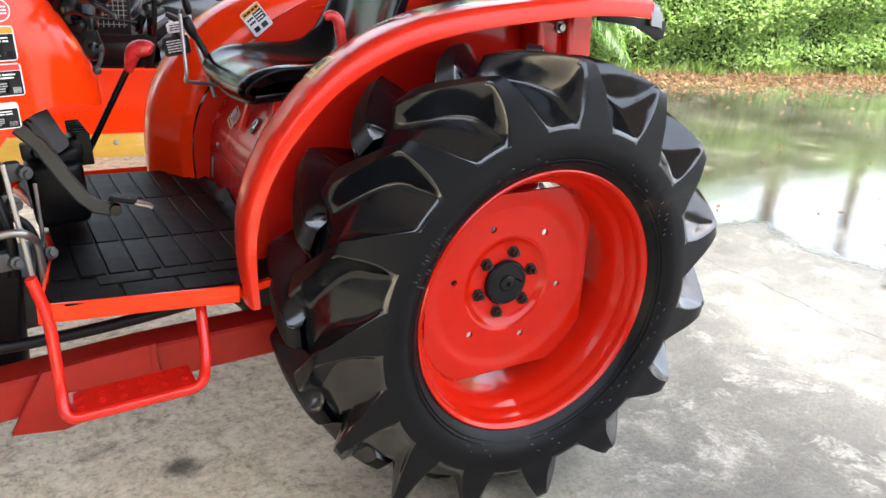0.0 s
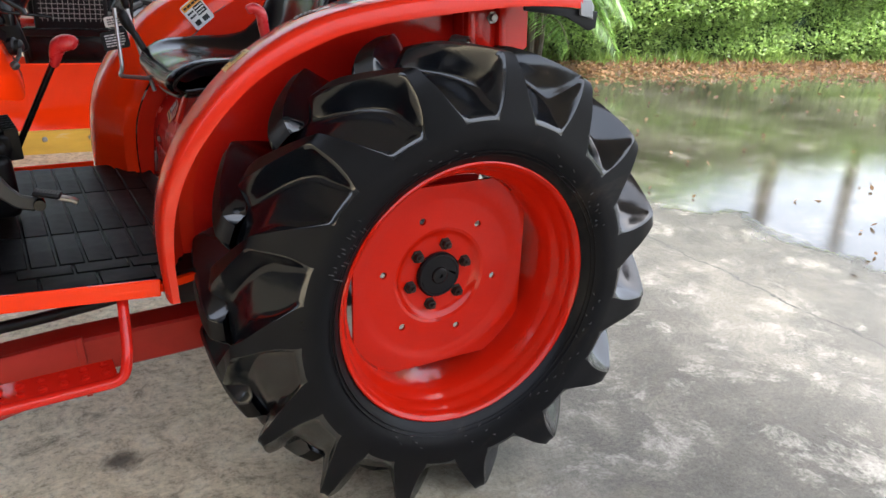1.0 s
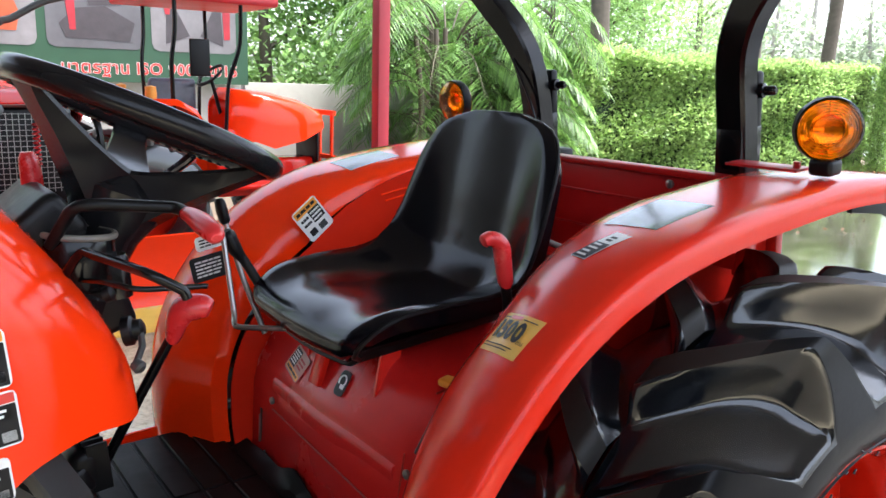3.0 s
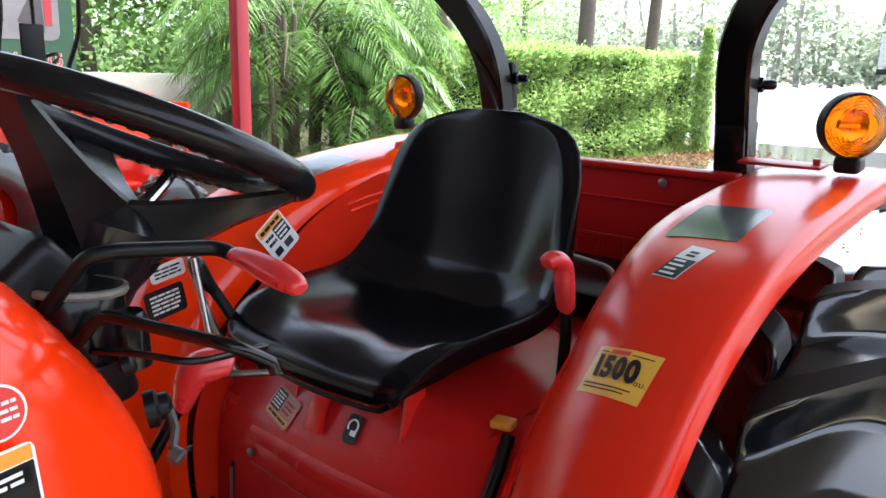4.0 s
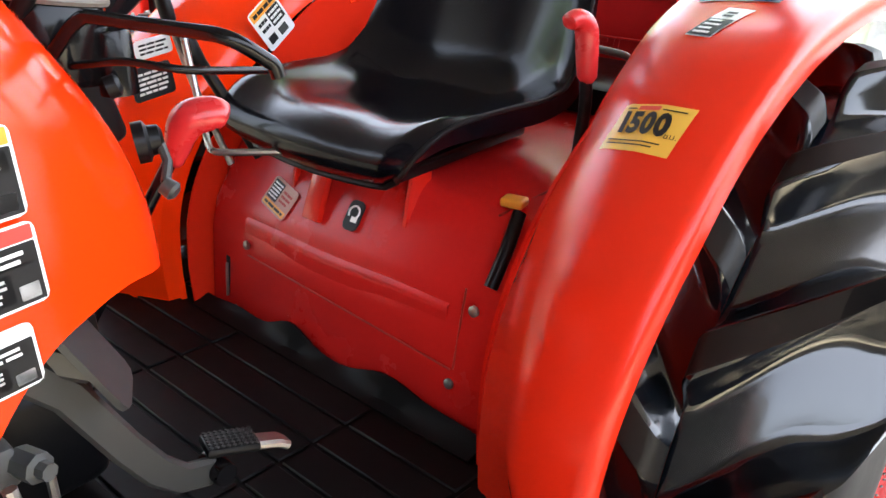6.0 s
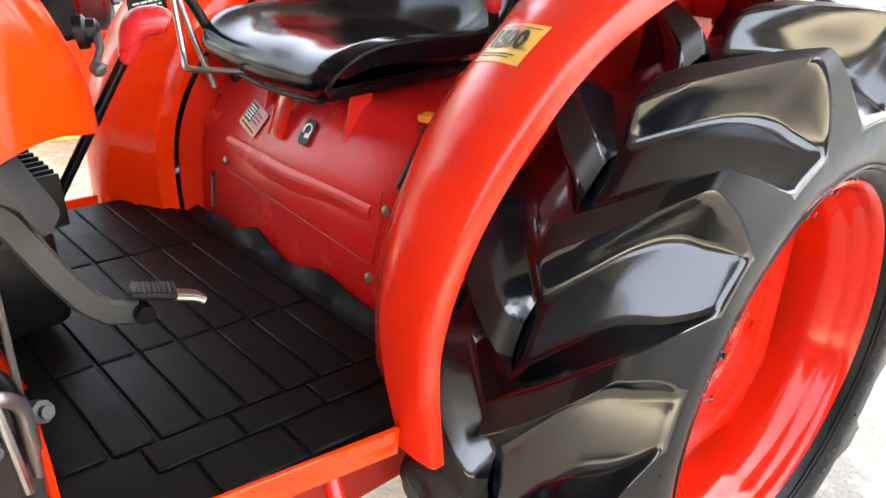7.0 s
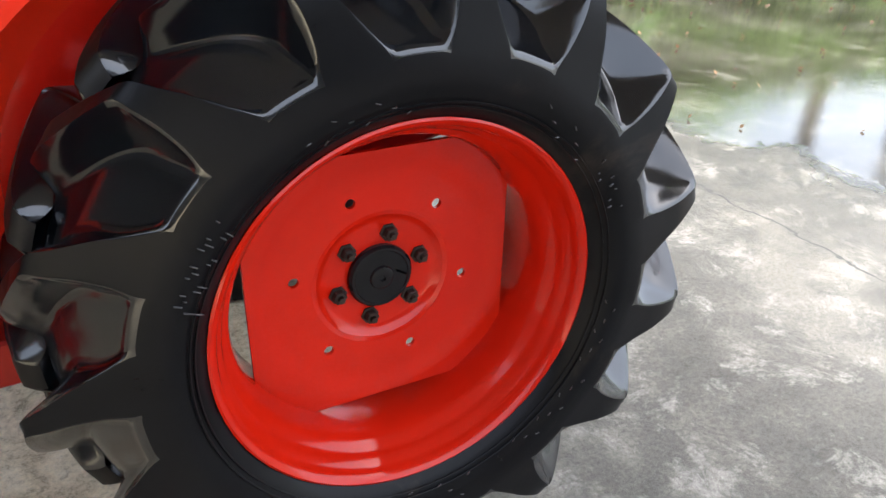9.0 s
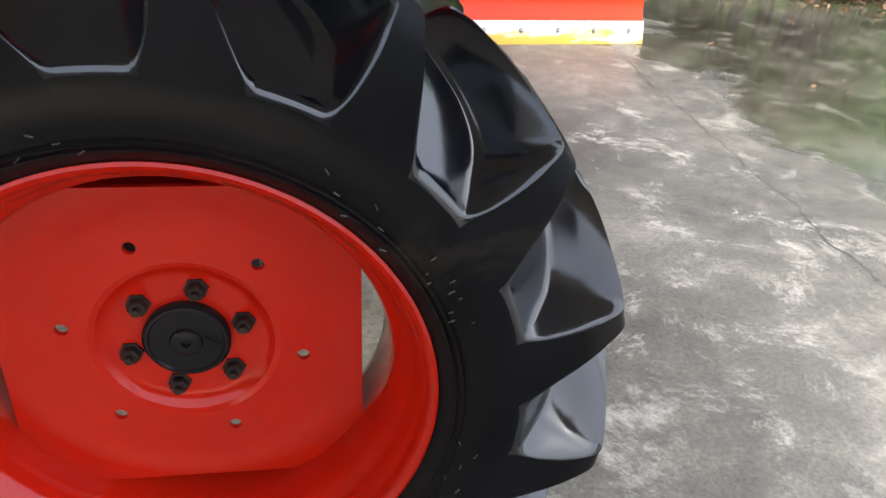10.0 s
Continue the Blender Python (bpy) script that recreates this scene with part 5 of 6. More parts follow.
bm = bmesh.new()
box(bm, (-2.6, 8.2, .65), (15.6, .14, 1.3), None, .01)
for k in range(6):
    box(bm, (-9.6 + k * 2.85, 8.16, .67), (.2, .22, 1.34), None, .01)
w = part("wall_north", bm, WALL_GREY, None, "low weathered grey concrete boundary wall")
tagged(w, category="wall", kind="structure")


def leaf_cloud(pts, size, seed, up=0.35, droop=0.0, aspect=0.5):
    """Small folded leaves at the given points: corners and faces."""
    rnd = np.random.RandomState(seed)
    n = len(pts)
    a = rnd.uniform(0, 2 * np.pi, n)
    tilt = rnd.normal(up, 0.5, n)
    d = np.stack([np.cos(a) * np.cos(tilt), np.sin(a) * np.cos(tilt), np.sin(tilt) - droop], 1)
    s = np.cross(d, np.array([0, 0, 1.0]) + rnd.normal(0, .4, (n, 3)))
    s /= np.linalg.norm(s, axis=1)[:, None] + 1e-9
    L = size * rnd.uniform(.6, 1.3, n)[:, None]
    p = np.asarray(pts)
    v = np.stack([p, p + d * L * .5 + s * L * aspect * .5, p + d * L, p + d * L * .5 - s * L * aspect * .5], 1).reshape(-1, 3)
    f = np.arange(4 * n).reshape(-1, 4)
    return v, f


def cloud_object(name, v, f, material, parent=None, label=""):
    me = bpy.data.meshes.new(name)
    me.from_pydata(v.tolist(), [], f.tolist())
    me.materials.append(material)
    ob = new(name, me)
    ob.parent = parent
    return tagged(ob, label)


H0, H1 = Vector((13.9, 5.75)), Vector((5.3, 6.25))  # the hedge's face, end to end
hd = (H1 - H0).normalized()
hn = Vector((-hd.y, hd.x))
if hn.y < 0:
    hn = -hn
HL = (H1 - H0).length
rnd = np.random.RandomState(5)


def hedge_points(n, depth, height, low=.12):
    u, z = rnd.uniform(0, HL, n), low + (height - low) * rnd.uniform(0, 1, n) ** .85
    wob = .10 * np.sin(u * 2.1) + .07 * np.sin(u * 5.3 + z * 3) + .06 * np.sin(z * 7 + u)
    d = rnd.exponential(.06, n) * 1.0 + wob
    top = rnd.uniform(0, 1, n) < .22
    z = np.where(top, height + rnd.normal(0, .05, n) + .04 * np.sin(u * 3.1), z)
    d = np.where(top, rnd.uniform(0, depth, n), d)
    return np.stack([H0.x + hd.x * u + hn.x * d, H0.y + hd.y * u + hn.y * d, z], 1)


hedge = thing("hedge", "clipped green hedge of small leaves along the yard", "hedge", (H0.x, H0.y, 0))
off = np.array([H0.x, H0.y, 0])
v, f = leaf_cloud(hedge_points(64000, .8, 1.76), .075, 11)
cloud_object("hedge_leaves", v - off, f, HEDGE, hedge)
bm = bmesh.new()
for k in range(int(HL / .28)):
    u = .15 + k * .28
    for j in range(3):
        q = H0 + hd * u + hn * (.3 + .15 * j) - H0
        top = Vector((q.x + random.uniform(-.1, .1), q.y + random.uniform(-.1, .1), random.uniform(1.1, 1.6)))
        tube(bm, [(q.x, q.y, 0), tuple(Vector((q.x, q.y, 0)).lerp(top, .5) + Vector((random.uniform(-.04, .04), random.uniform(-.04, .04), 0))), tuple(top)], [.012, .009, .004], 5)
part("hedge_stem", bm, BARK, hedge)
# dark filler block: the shade between the leaves, put into its colour
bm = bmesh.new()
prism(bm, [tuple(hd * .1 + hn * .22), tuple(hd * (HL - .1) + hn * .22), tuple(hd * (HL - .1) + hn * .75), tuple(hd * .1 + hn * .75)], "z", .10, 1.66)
part("hedge_shade_block", bm, simple("hedge_shade", (0.012, 0.028, 0.007), .95, vary=.5, grain=20), hedge)
# a slim column of the same plant on a stake, where the hedge ends
BX, BY = 13.25, 5.42
bz = rnd.uniform(.02, 1.0, 9000)
br, ba = .19 * np.sqrt(rnd.uniform(0, 1, 9000)) * (1.05 - .6 * bz ** 3), rnd.uniform(0, 6.28, 9000)
v, f = leaf_cloud(np.stack([BX + br * np.cos(ba), BY + br * np.sin(ba), bz * 2.32], 1), .055, 12, up=.7)
bush = thing("column_bush", "slim clipped column bush at the end of the hedge", "bush", (BX, BY, 0))
cloud_object("bush_leaves", v - np.array([BX, BY, 0]), f, HEDGE, bush)
bm = bmesh.new()
tube(bm, [(0, 0, 0), (.01, .02, 1.1), (0, 0, 2.2)], [.03, .022, .008], 8)
part("bush_stem", bm, BARK, bush)
# fallen leaves and grass along its foot
n = 9000
u, d = rnd.uniform(-.3, HL + 1, n), -np.abs(rnd.normal(0, .75, n)) + .25
p = np.stack([H0.x + hd.x * u + hn.x * d, H0.y + hd.y * u + hn.y * d, rnd.uniform(.004, .03, n)], 1)
v, f = leaf_cloud(p, .075, 13, up=0.05, aspect=.6)
tagged(cloud_object("fallen_leaves", v, f, DRY, None, "brown fallen leaves strewn along the hedge"), category="leaves", kind="stuff")
n = 4200
u, d = rnd.uniform(0, HL, n) ** 1.0, -np.abs(rnd.normal(0, .22, n)) + .2
u = u + .25 * np.sin(u * 3.7)
p = np.stack([H0.x + hd.x * u + hn.x * d, H0.y + hd.y * u + hn.y * d, np.zeros(n)], 1)
v, f = leaf_cloud(p, .20, 14, up=1.1, aspect=.07)
tagged(cloud_object("grass", v, f, GRASS, None, "tufts of grass at the foot of the hedge"), category="grass", kind="stuff")
v, f = leaf_cloud(np.stack([rnd.uniform(2.4, 9.5, 420), rnd.uniform(-2, 5.8, 420), np.full(420, .004)], 1), .04, 15, up=0.05, aspect=.6)
tagged(cloud_object("scattered_leaves", v, f, DRY, None, "small dark leaves scattered on the wet concrete"), category="leaves", kind="stuff")


def palm(at, seed, height, fronds, length, label):
    """A clump of arching feather fronds on thin canes."""
    rnd = random.Random(seed)
    t = thing("palm", label, "palm", at, "garden palms")
    verts, faces = [], []
    bm = bmesh.new()
    for c in range(6):
        a = rnd.uniform(0, 6.28)
        b = Vector((math.cos(a), math.sin(a), 0)) * rnd.uniform(.05, .35)
        tube(bm, [b, b * 1.3 + Vector((0, 0, height * .5)), b * 1.7 + Vector((0, 0, height * .8))], [.045, .038, .03], 8)
    for k in range(fronds):
        a = rnd.uniform(0, 6.28)
        start = Vector((math.cos(a) * .2, math.sin(a) * .2, height * rnd.uniform(.25, .85)))
        L, rise_ = length * rnd.uniform(.7, 1.15), rnd.uniform(.5, 1.3)
        way = Vector((math.cos(a), math.sin(a), 0))
        pts = [start + way * (L * t_ * .75) + Vector((0, 0, L * (rise_ * t_ - (rise_ + .35) * t_ * t_ * .8))) for t_ in [i / 14 for i in range(15)]]
        tube(bm, pts, [.012 * (1 - .8 * i / 14) for i in range(15)], 5)
        side = way.cross(Vector((0, 0, 1)))
        for i in range(2, 15):
            for s in (-1, 1):
                for h in (0, .33, .66):
                    q = pts[i].lerp(pts[i - 1], h)
                    ll = length * .34 * (1 - abs(i - 7) / 12)
                    d = (side * s * .8 + (pts[i] - pts[i - 1]).normalized() * .55 + Vector((0, 0, rnd.uniform(-.25, .2)))).normalized()
                    wd = d.cross(Vector((0, 0, 1))).normalized() * .009
                    e = q + d * ll + Vector((0, 0, -.22 * ll))
                    m = q + d * ll * .5
                    o = len(verts)
                    verts += [q - wd * .5, m - wd, e, m + wd, q + wd * .5]
                    faces.append((o, o + 1, o + 2, o + 3, o + 4))
    part("palm_cane", bm, BARK, t)
    cloud_object("palm_fronds", np.array([tuple(q) for q in verts]), np.array(faces), PALM, t)
    return t


palm((4.7, 6.7, 0), 3, 2.5, 64, 1.6, "large green feather palm clump behind the yard")
palm((5.9, 7.1, 0), 4, 2.4, 54, 1.6, "green feather palm clump beside the hedge")
palm((5.0, 5.9, 0), 8, 1.3, 22, 1.1, "low young feather palm before the larger ones")
palm((2.2, 12.4, 0), 6, 2.4, 18, 1.4, "feather palm behind the boundary wall")


def tree(at, seed, height, trunk_r, crown, label, low=.45, leaves=8800):
    rnd = random.Random(seed)
    nr = np.random.RandomState(seed)
    t = thing("tree", label, "tree", at, "trees beyond the yard")
    bm = bmesh.new()
    lean = Vector((rnd.uniform(-.04, .04), rnd.uniform(-.04, .04), 1)) * height
    tube(bm, [lean * f for f in (0, .2, .45, .7, .95)], [trunk_r * k for k in (1.15, 1, .85, .6, .2)], 10)
    pts = []
    for k in range(11):
        f = rnd.uniform(low, .95)
        a = rnd.uniform(0, 6.28)
        L = crown * rnd.uniform(.5, 1.0)
        s = lean * f
        e = s + Vector((math.cos(a) * L, math.sin(a) * L, rnd.uniform(.1, .5) * L))
        tube(bm, [s, s.lerp(e, .5) + Vector((0, 0, .1)), e], [trunk_r * .4, trunk_r * .25, trunk_r * .1], 6)
        for j in range(4):
            c = s.lerp(e, rnd.uniform(.45, 1.1))
            pts.append(nr.normal(0, 1, (leaves // 44, 3)) * crown * rnd.uniform(.14, .30) + np.array(c))
    part("trunk", bm, BARK, t)
    v, f = leaf_cloud(np.concatenate(pts), .16, seed + 1)
    cloud_object("crown", v, f, TREE, t)
    return t


TREES = [(7.7, 6.95, 11, .14, 2.0), (11.8, 7.2, 11, .15, 2.0), (14.3, 7.2, 11.5, .13, 2.0), (5.0, 12.5, 4.4, .12, 2.6), (2.4, 13.5, 4.6, .12, 2.6), (9.5, 13.5, 4.2, .12, 2.8), (7.2, 12.0, 3.8, .1, 2.4), (12.5, 13.0, 4.0, .12, 2.8),
         (16.0, 15, 4.6, .14, 3.0), (-1.5, 15.5, 6, .16, 3.0), (24, 20, 5.5, .18, 3.8), (-6, 16, 6, .16, 3.2), (0.5, 17, 6, .16, 3.4), (36, 26, 8, .2, 4.6)]
for i, (x, y, h, r, c) in enumerate(TREES):
    tree((x, y, lie(x, y) - .02), 40 + i, h, r, c, "slender roadside tree with sparse light green leaves", low=.10 if i > 2 else .68)

# the far wood behind the road and the light green growth behind the hedge
wr = np.random.RandomState(77)
n = 46000
u = wr.uniform(-46, 46, n)
clump = .5 + .5 * np.sin(u * .55) * np.sin(u * .21 + 1)
p = np.stack([62 + wr.normal(0, 2.2, n), u, 1.2 + (5 + 9 * clump) * wr.beta(1.2, 1.9, n)], 1)
v, f = leaf_cloud(p, .55, 78, aspect=.6)
tagged(cloud_object("far_wood", v, f, HAZY_LEAF, None, "hazy grey-green wood beyond the road"), category="trees", kind="stuff")
bm = bmesh.new()
for k in range(34):
    y, h = -44 + k * 2.6 + random.uniform(-.8, .8), random.uniform(9, 14)
    tube(bm, [(60.5, y, .8), (60.5 + random.uniform(-.3, .3), y + random.uniform(-.4, .4), h * .5), (60.5, y + random.uniform(-.9, .9), h)], [.22, .17, .06], 7)
tagged(part("wood_trunks", bm, HAZY_BARK, None, "slender trunks of the far wood, paled as by haze"), category="trees", kind="stuff")
n = 26000
u = wr.uniform(-8, 34, n)
p = np.stack([u, 19 + wr.normal(0, 1.6, n) + .12 * u, .3 + (2.6 + 2.4 * np.sin(u * .8) * np.sin(u * .31)) * wr.beta(1.3, 1.8, n)], 1)
v, f = leaf_cloud(p, .24, 79, aspect=.5)
tagged(cloud_object("shrubbery", v, f, TREE, None, "light green shrubs behind the boundary wall"), category="shrubs", kind="stuff")

# dark rubbish bag by the end of the hedge
bm = bmesh.new()
bmesh.ops.create_icosphere(bm, subdivisions=3, radius=.2)
for q in bm.verts:
    k = 1 + .35 * noise.noise(q.co * 7)
    q.co = Vector((q.co.x * 1.5 * k, q.co.y * k, max(-.13, q.co.z * .7 * k)))
bag = part("rubbish_bag", bm, BLACK, None, "crumpled black rubbish bag on the ground by the hedge")
bag.location = (13.9, 5.1, .13)
tagged(bag, category="bag")


# tyre black lightened in colour for haze over the road
ROAD_TYRE = simple("hazy_road_tyre", (0.06, 0.06, 0.06), .8, vary=.3, grain=6)


def tipper(at):
    """A white tipper lorry on the road, tail towards the yard's near end."""
    t = thing("lorry", "white tipper lorry on the far road", "lorry", at)
    white, dark = simple("lorry_white", (0.40, 0.41, 0.41), .5, vary=.06, grain=3), BLACK
    bm = bmesh.new()
    box(bm, (0, .8, 2.0), (2.3, 7.6, 1.6), None, .03)
    bed = part("tipper_body", bm, white, t)
    bm = bmesh.new()
    box(bm, (0, 0, 0), (.05, 7.5, .07), None, .006, 1)
    rib = part("body_rib", bm, white, bed)
    for k in range(6):
        m = Matrix.Translation((1.17, .8, 1.28 + .29 * k))
        if k:
            piece("body_rib", rib, m, bed)
        else:
            rib.matrix_basis = m
    bm = bmesh.new()
    box(bm, (0, 5.7, 1.75), (2.3, 1.9, 2.1), None, .1, 3)
    part("cab", bm, white, t)
    bm = bmesh.new()
    box(bm, (1.16, 5.9, 2.2), (.02, 1.1, .7), None, .004)
    part("cab_window", bm, GREY_LABEL, t)
    bm = bmesh.new()
    box(bm, (0, 1.5, .98), (1.0, 9.4, .30), None, .02)
    part("chassis", bm, dark, t)
    for y in (-2.1, -.9, .35, 5.5):
        for x in (-1.0, 1.0):
            bm = bmesh.new()
            revolve(bm, [(0, -.1), (.26, -.1), (.28, -.15), (.42, -.14), (.44, 0), (.42, .14), (.28, .15), (.26, .1), (0, .1)], Matrix.Translation((x, y, .44)) @ Matrix.Rotation(radians(90), 4, "Y"), 24)
            part("wheel", bm, ROAD_TYRE, t)
    t.matrix_basis = pose(*at, 0, 0, 180)
    return t


tipper((44.5, 6.57, lie(44.5, 6.57)))


def pickup(at):
    t = thing("car", "white pickup car parked by the road", "car", at)
    white = simple("car_white", (0.75, 0.76, 0.77), .3, vary=.04, grain=3, coat=.5)
    bm = bmesh.new()
    prism(bm, [(-2.5, .45), (-2.5, 1.0), (-1.4, 1.1), (-.8, 1.65), (.9, 1.7), (1.5, 1.1), (2.4, 1.0), (2.4, .45)], "y", -.85, .85, .08, 3)
    part("body", bm, white, t)
    bm = bmesh.new()
    prism(bm, [(-1.25, 1.12), (-.75, 1.57), (.85, 1.6), (1.3, 1.12)], "y", -.87, .87, .01)
    part("window", bm, GREY_LABEL, t)
    for x in (-1.6, 1.5):
        for y in (-.78, .78):
            bm = bmesh.new()
            revolve(bm, [(0, -.09), (.2, -.1), (.34, -.1), (.36, 0), (.34, .1), (.2, .1), (0, .09)], Matrix.Translation((x, y, .36)) @ ACROSS, 24)
            part("wheel", bm, TYRE, t)
    t.matrix_basis = pose(*at, 0, 0, 60)
    return t


pickup((35.5, 14.6, lie(35.5, 14.6)))


# ---- other machines in the shed ----
def other_wheel(parent, at, r, w, lugs, label):
    bm, lug = bmesh.new(), bmesh.new()
    revolve(bm, [(r * .45, -w * .5), (r * .60, -w * .52), (r * .86, -w * .5), (r * .93, -w * .42), (r * .95, 0), (r * .93, w * .42), (r * .86, w * .5), (r * .60, w * .52), (r * .45, w * .5)], ACROSS, 40)
    for k in range(lugs):
        for s in (-1, 1):
            a = 2 * math.pi * (k + (.5 if s > 0 else 0)) / lugs
            m = Matrix.Rotation(-a, 4, "Y") @ Matrix.Translation((r * .955, s * w * .25, 0)) @ Matrix.Rotation(radians(40 * s), 4, "X")
            box(lug, (0, 0, 0), (r * .10, w * .62, r * .075), m, .004, 1)
    wh = part("wheel", bm, TYRE, parent, label)
    wh.location = at
    tagged(part("tread_lug", lug, DUSTY, wh, "dusty grey tread lugs"), kind="stuff")
    bm = bmesh.new()
    revolve(bm, [(0, -w * .2), (r * .16, -w * .22), (r * .2, -w * .1), (r * .50, -w * .08), (r * .56, -w * .40), (r * .62, -w * .52), (r * .62, w * .52), (r * .56, w * .4), (r * .5, w * .1), (0, w * .1)], ACROSS, 32)
    part("rim", bm, RIM_RED, wh)
    return wh


SEAT_GREY = simple("worn_seat_vinyl", (0.085, 0.10, 0.125), 0.35, vary=0.3, grain=20)
DUSTY = simple("dusty_rubber", (0.05, 0.05, 0.048), 0.6, vary=0.3, grain=20)


HOOD = ((-2.08, 1.06, .22, 1.00), (-2.02, 1.13, .26, .98), (-1.7, 1.21, .29, .90), (-1.2, 1.27, .30, .84), (-.62, 1.30, .29, .95), (-.52, 1.22, .25, 1.0))
FLAT_HOOD = ((-2.08, 1.18, .25, 1.13), (-2.02, 1.23, .28, 1.11), (-1.7, 1.26, .30, 1.0), (-1.2, 1.275, .30, .90), (-.62, 1.28, .29, .95), (-.52, 1.20, .25, 1.0))


def seat_and_wheel(t):
    bm = bmesh.new()
    box(bm, (.02, .0, 1.00), (.64, .42, .10), None, .04, 3)
    box(bm, (.06, -.17, 1.19), (.68, .09, .36), None, .04, 3)
    part("seat", bm, SEAT_GREY, t, "grey-black seat")
    bm = bmesh.new()
    m = Matrix.Translation((-.42, 0, 1.40)) @ Matrix.Rotation(radians(25), 4, "Y")
    tube(bm, [m @ Vector((.18 * math.cos(a), .18 * math.sin(a), 0)) for a in [2 * math.pi * k / 32 for k in range(32)]], .013, 8, True, up=(0, 0, 1))
    for a in (0, 120, 240):
        tube(bm, [m @ Vector((0, 0, -.04)), m @ Vector((.17 * math.cos(radians(a)), .17 * math.sin(radians(a)), 0))], .010, 6)
    tube(bm, [m @ Vector((0, 0, -.03)), m @ Vector((0, 0, -.32))], .025, 10)
    pieces_of("steering_wheel", bm, PLASTIC, t, "black steering wheel")


def small_tractor(label, canopy, guard, wheels, squeeze, paint, back=0.0, cab=True, hood=HOOD, lift=0.0):
    """A tractor with its nose towards -x, built round the origin."""
    t = thing("tractor", label, "tractor", (0, 0, 0), "parked tractors")
    for x, y, r, w, n in wheels:
        other_wheel(t, (x, y, r), r, w, n, "black lugged tyre on a red rim")
    bm = bmesh.new()
    rows = []
    for x, top, hw, low in hood:
        row = []
        for k in range(21):
            a = math.pi * k / 20
            row.append((x, -hw * math.copysign(abs(math.cos(a)) ** .4, math.cos(a)), low + (top - low) * math.sin(a) ** .5))
        rows.append(row)
    shell(bm, rows, .01)
    part("hood", bm, paint, t, "orange bonnet", smooth=50)
    bm = bmesh.new()
    box(bm, (-1.98, 0, .74 + lift), (.05, .46, .56), None, .02, 3)
    gr = part("grille", bm, PLASTIC, t, "black mesh grille")
    bm = bmesh.new()
    for k in range(12):
        box(bm, (-2.008, -.18 + .033 * k, .76 + lift), (.006, .0035, .46), None, 0)
    for k in range(15):
        box(bm, (-2.008, 0, .55 + lift + .031 * k), (.006, .40, .0035), None, 0)
    tagged(part("mesh", bm, STEEL, gr, "pale wire mesh"), kind="stuff")
    bm = bmesh.new()
    tube(bm, [(-2.03 + .018 * math.cos(a), -.03 + .018 * math.sin(a), .68 + lift + a * .0042) for a in [k * .6 for k in range(105)]], .005, 6)
    part("coil_spring", bm, KNOB_RED, gr, "red coil spring")
    for s in (-1, 1):
        bm = bmesh.new()
        revolve(bm, [(0, 0), (.035, 0), (.038, .015), (0, .02)], facing((-2.07, s * .17, hood[0][1] - .03), (-1, 0, .1)), 20)
        part("headlight", bm, GREY_LABEL, t, "round dark headlight")
        if not cab:
            continue
        bm = bmesh.new()
        path = [(x + back, z) for x, z in ((-.66, .62), (-.64, .85), (-.56, 1.02), (-.40, 1.15), (-.15, 1.22), (.15, 1.22), (.42, 1.16))]
        shell(bm, [[(x - .0, s * .30, z - .03), (x, s * .34, z), (x, s * .52, z), (x + .01, s * .56, z - .04)] for x, z in path], .006 * s)
        prism(bm, path + [(.3 + back, .9), (-.3 + back, .62)], "y", s * .296, s * .302)
        part("fender", bm, ORANGE, t, "orange mudguard", smooth=45)
        bm = bmesh.new()
        revolve(bm, [(0, 0), (.05, 0), (.055, .03), (.05, .09), (0, .10)], Matrix.Translation((.16 + back, s * .45, 1.22)) @ Matrix.Diagonal((1.4, 1, 1, 1)), 16)
        part("indicator_lamp", bm, AMBER_INK, t, "amber indicator lamp")
        if canopy:
            bm = bmesh.new()
            tube(bm, filleted([(-.42, s * .34, .95), (-.46, s * .36, 1.35), (-.62, s * .42, 1.62), (-.62, s * .44, 1.93)], .1), .026, 10)
            tube(bm, filleted([(.34, s * .40, 1.1), (.36, s * .42, 1.5), (.30, s * .44, 1.7), (.30, s * .44, 1.93)], .1), .028, 10)
            pieces_of("canopy_post", bm, BLACK, t, "bent black canopy post")
    if not cab:
        for sd in (-1, 1):
            bm = bmesh.new()
            beam(bm, smooth_path([(-2.14, sd * .30, .40), (-2.20, sd * .34, .70), (-2.20, sd * .34, 1.0), (-2.14, sd * .31, 1.16), (-2.02, sd * .28, 1.24)], 4), .05, .03, (0, 1, 0), .006)
            part("guard_bar", bm, BLACK, t, "bent black steel guard bar beside the grille", smooth=40)
        bm = bmesh.new()
        beam(bm, [(-2.19, -.34, .62), (-2.19, .34, .62)], .06, .05, (0, 0, 1), .006)
        box(bm, (-1.9, 0, .50), (.30, .60, .22), None, .03, 3)
        part("front_axle", bm, BLACK, t, "black front axle and cross bar")
        # added dark block, hides the pale wall behind the grille and bonnet
        bm = bmesh.new()
        box(bm, (-1.30, 0, .90), (1.10, .50, .46), None, .05, 3)
        for k in range(4):
            box(bm, (-1.70 + k * .24, -.27, .98), (.16, .08, .20), None, .02, 2)
            box(bm, (-1.70 + k * .24, .27, .98), (.16, .08, .20), None, .02, 2)
        part("engine", bm, PLASTIC, t, "black block added under the bonnet to keep the gap dark", smooth=40)
    bm = bmesh.new()
    box(bm, (-.25, 0, .92), (.75, .58, .16), None, .03, 3)
    box(bm, (-.85, 0, .56), (.9, .9, .04), None, .01)
    box(bm, (-1.2, 0, .60), (1.6, .30, .30), None, .04, 3)
    part("body", bm, RED, t, "red floor and gearbox")
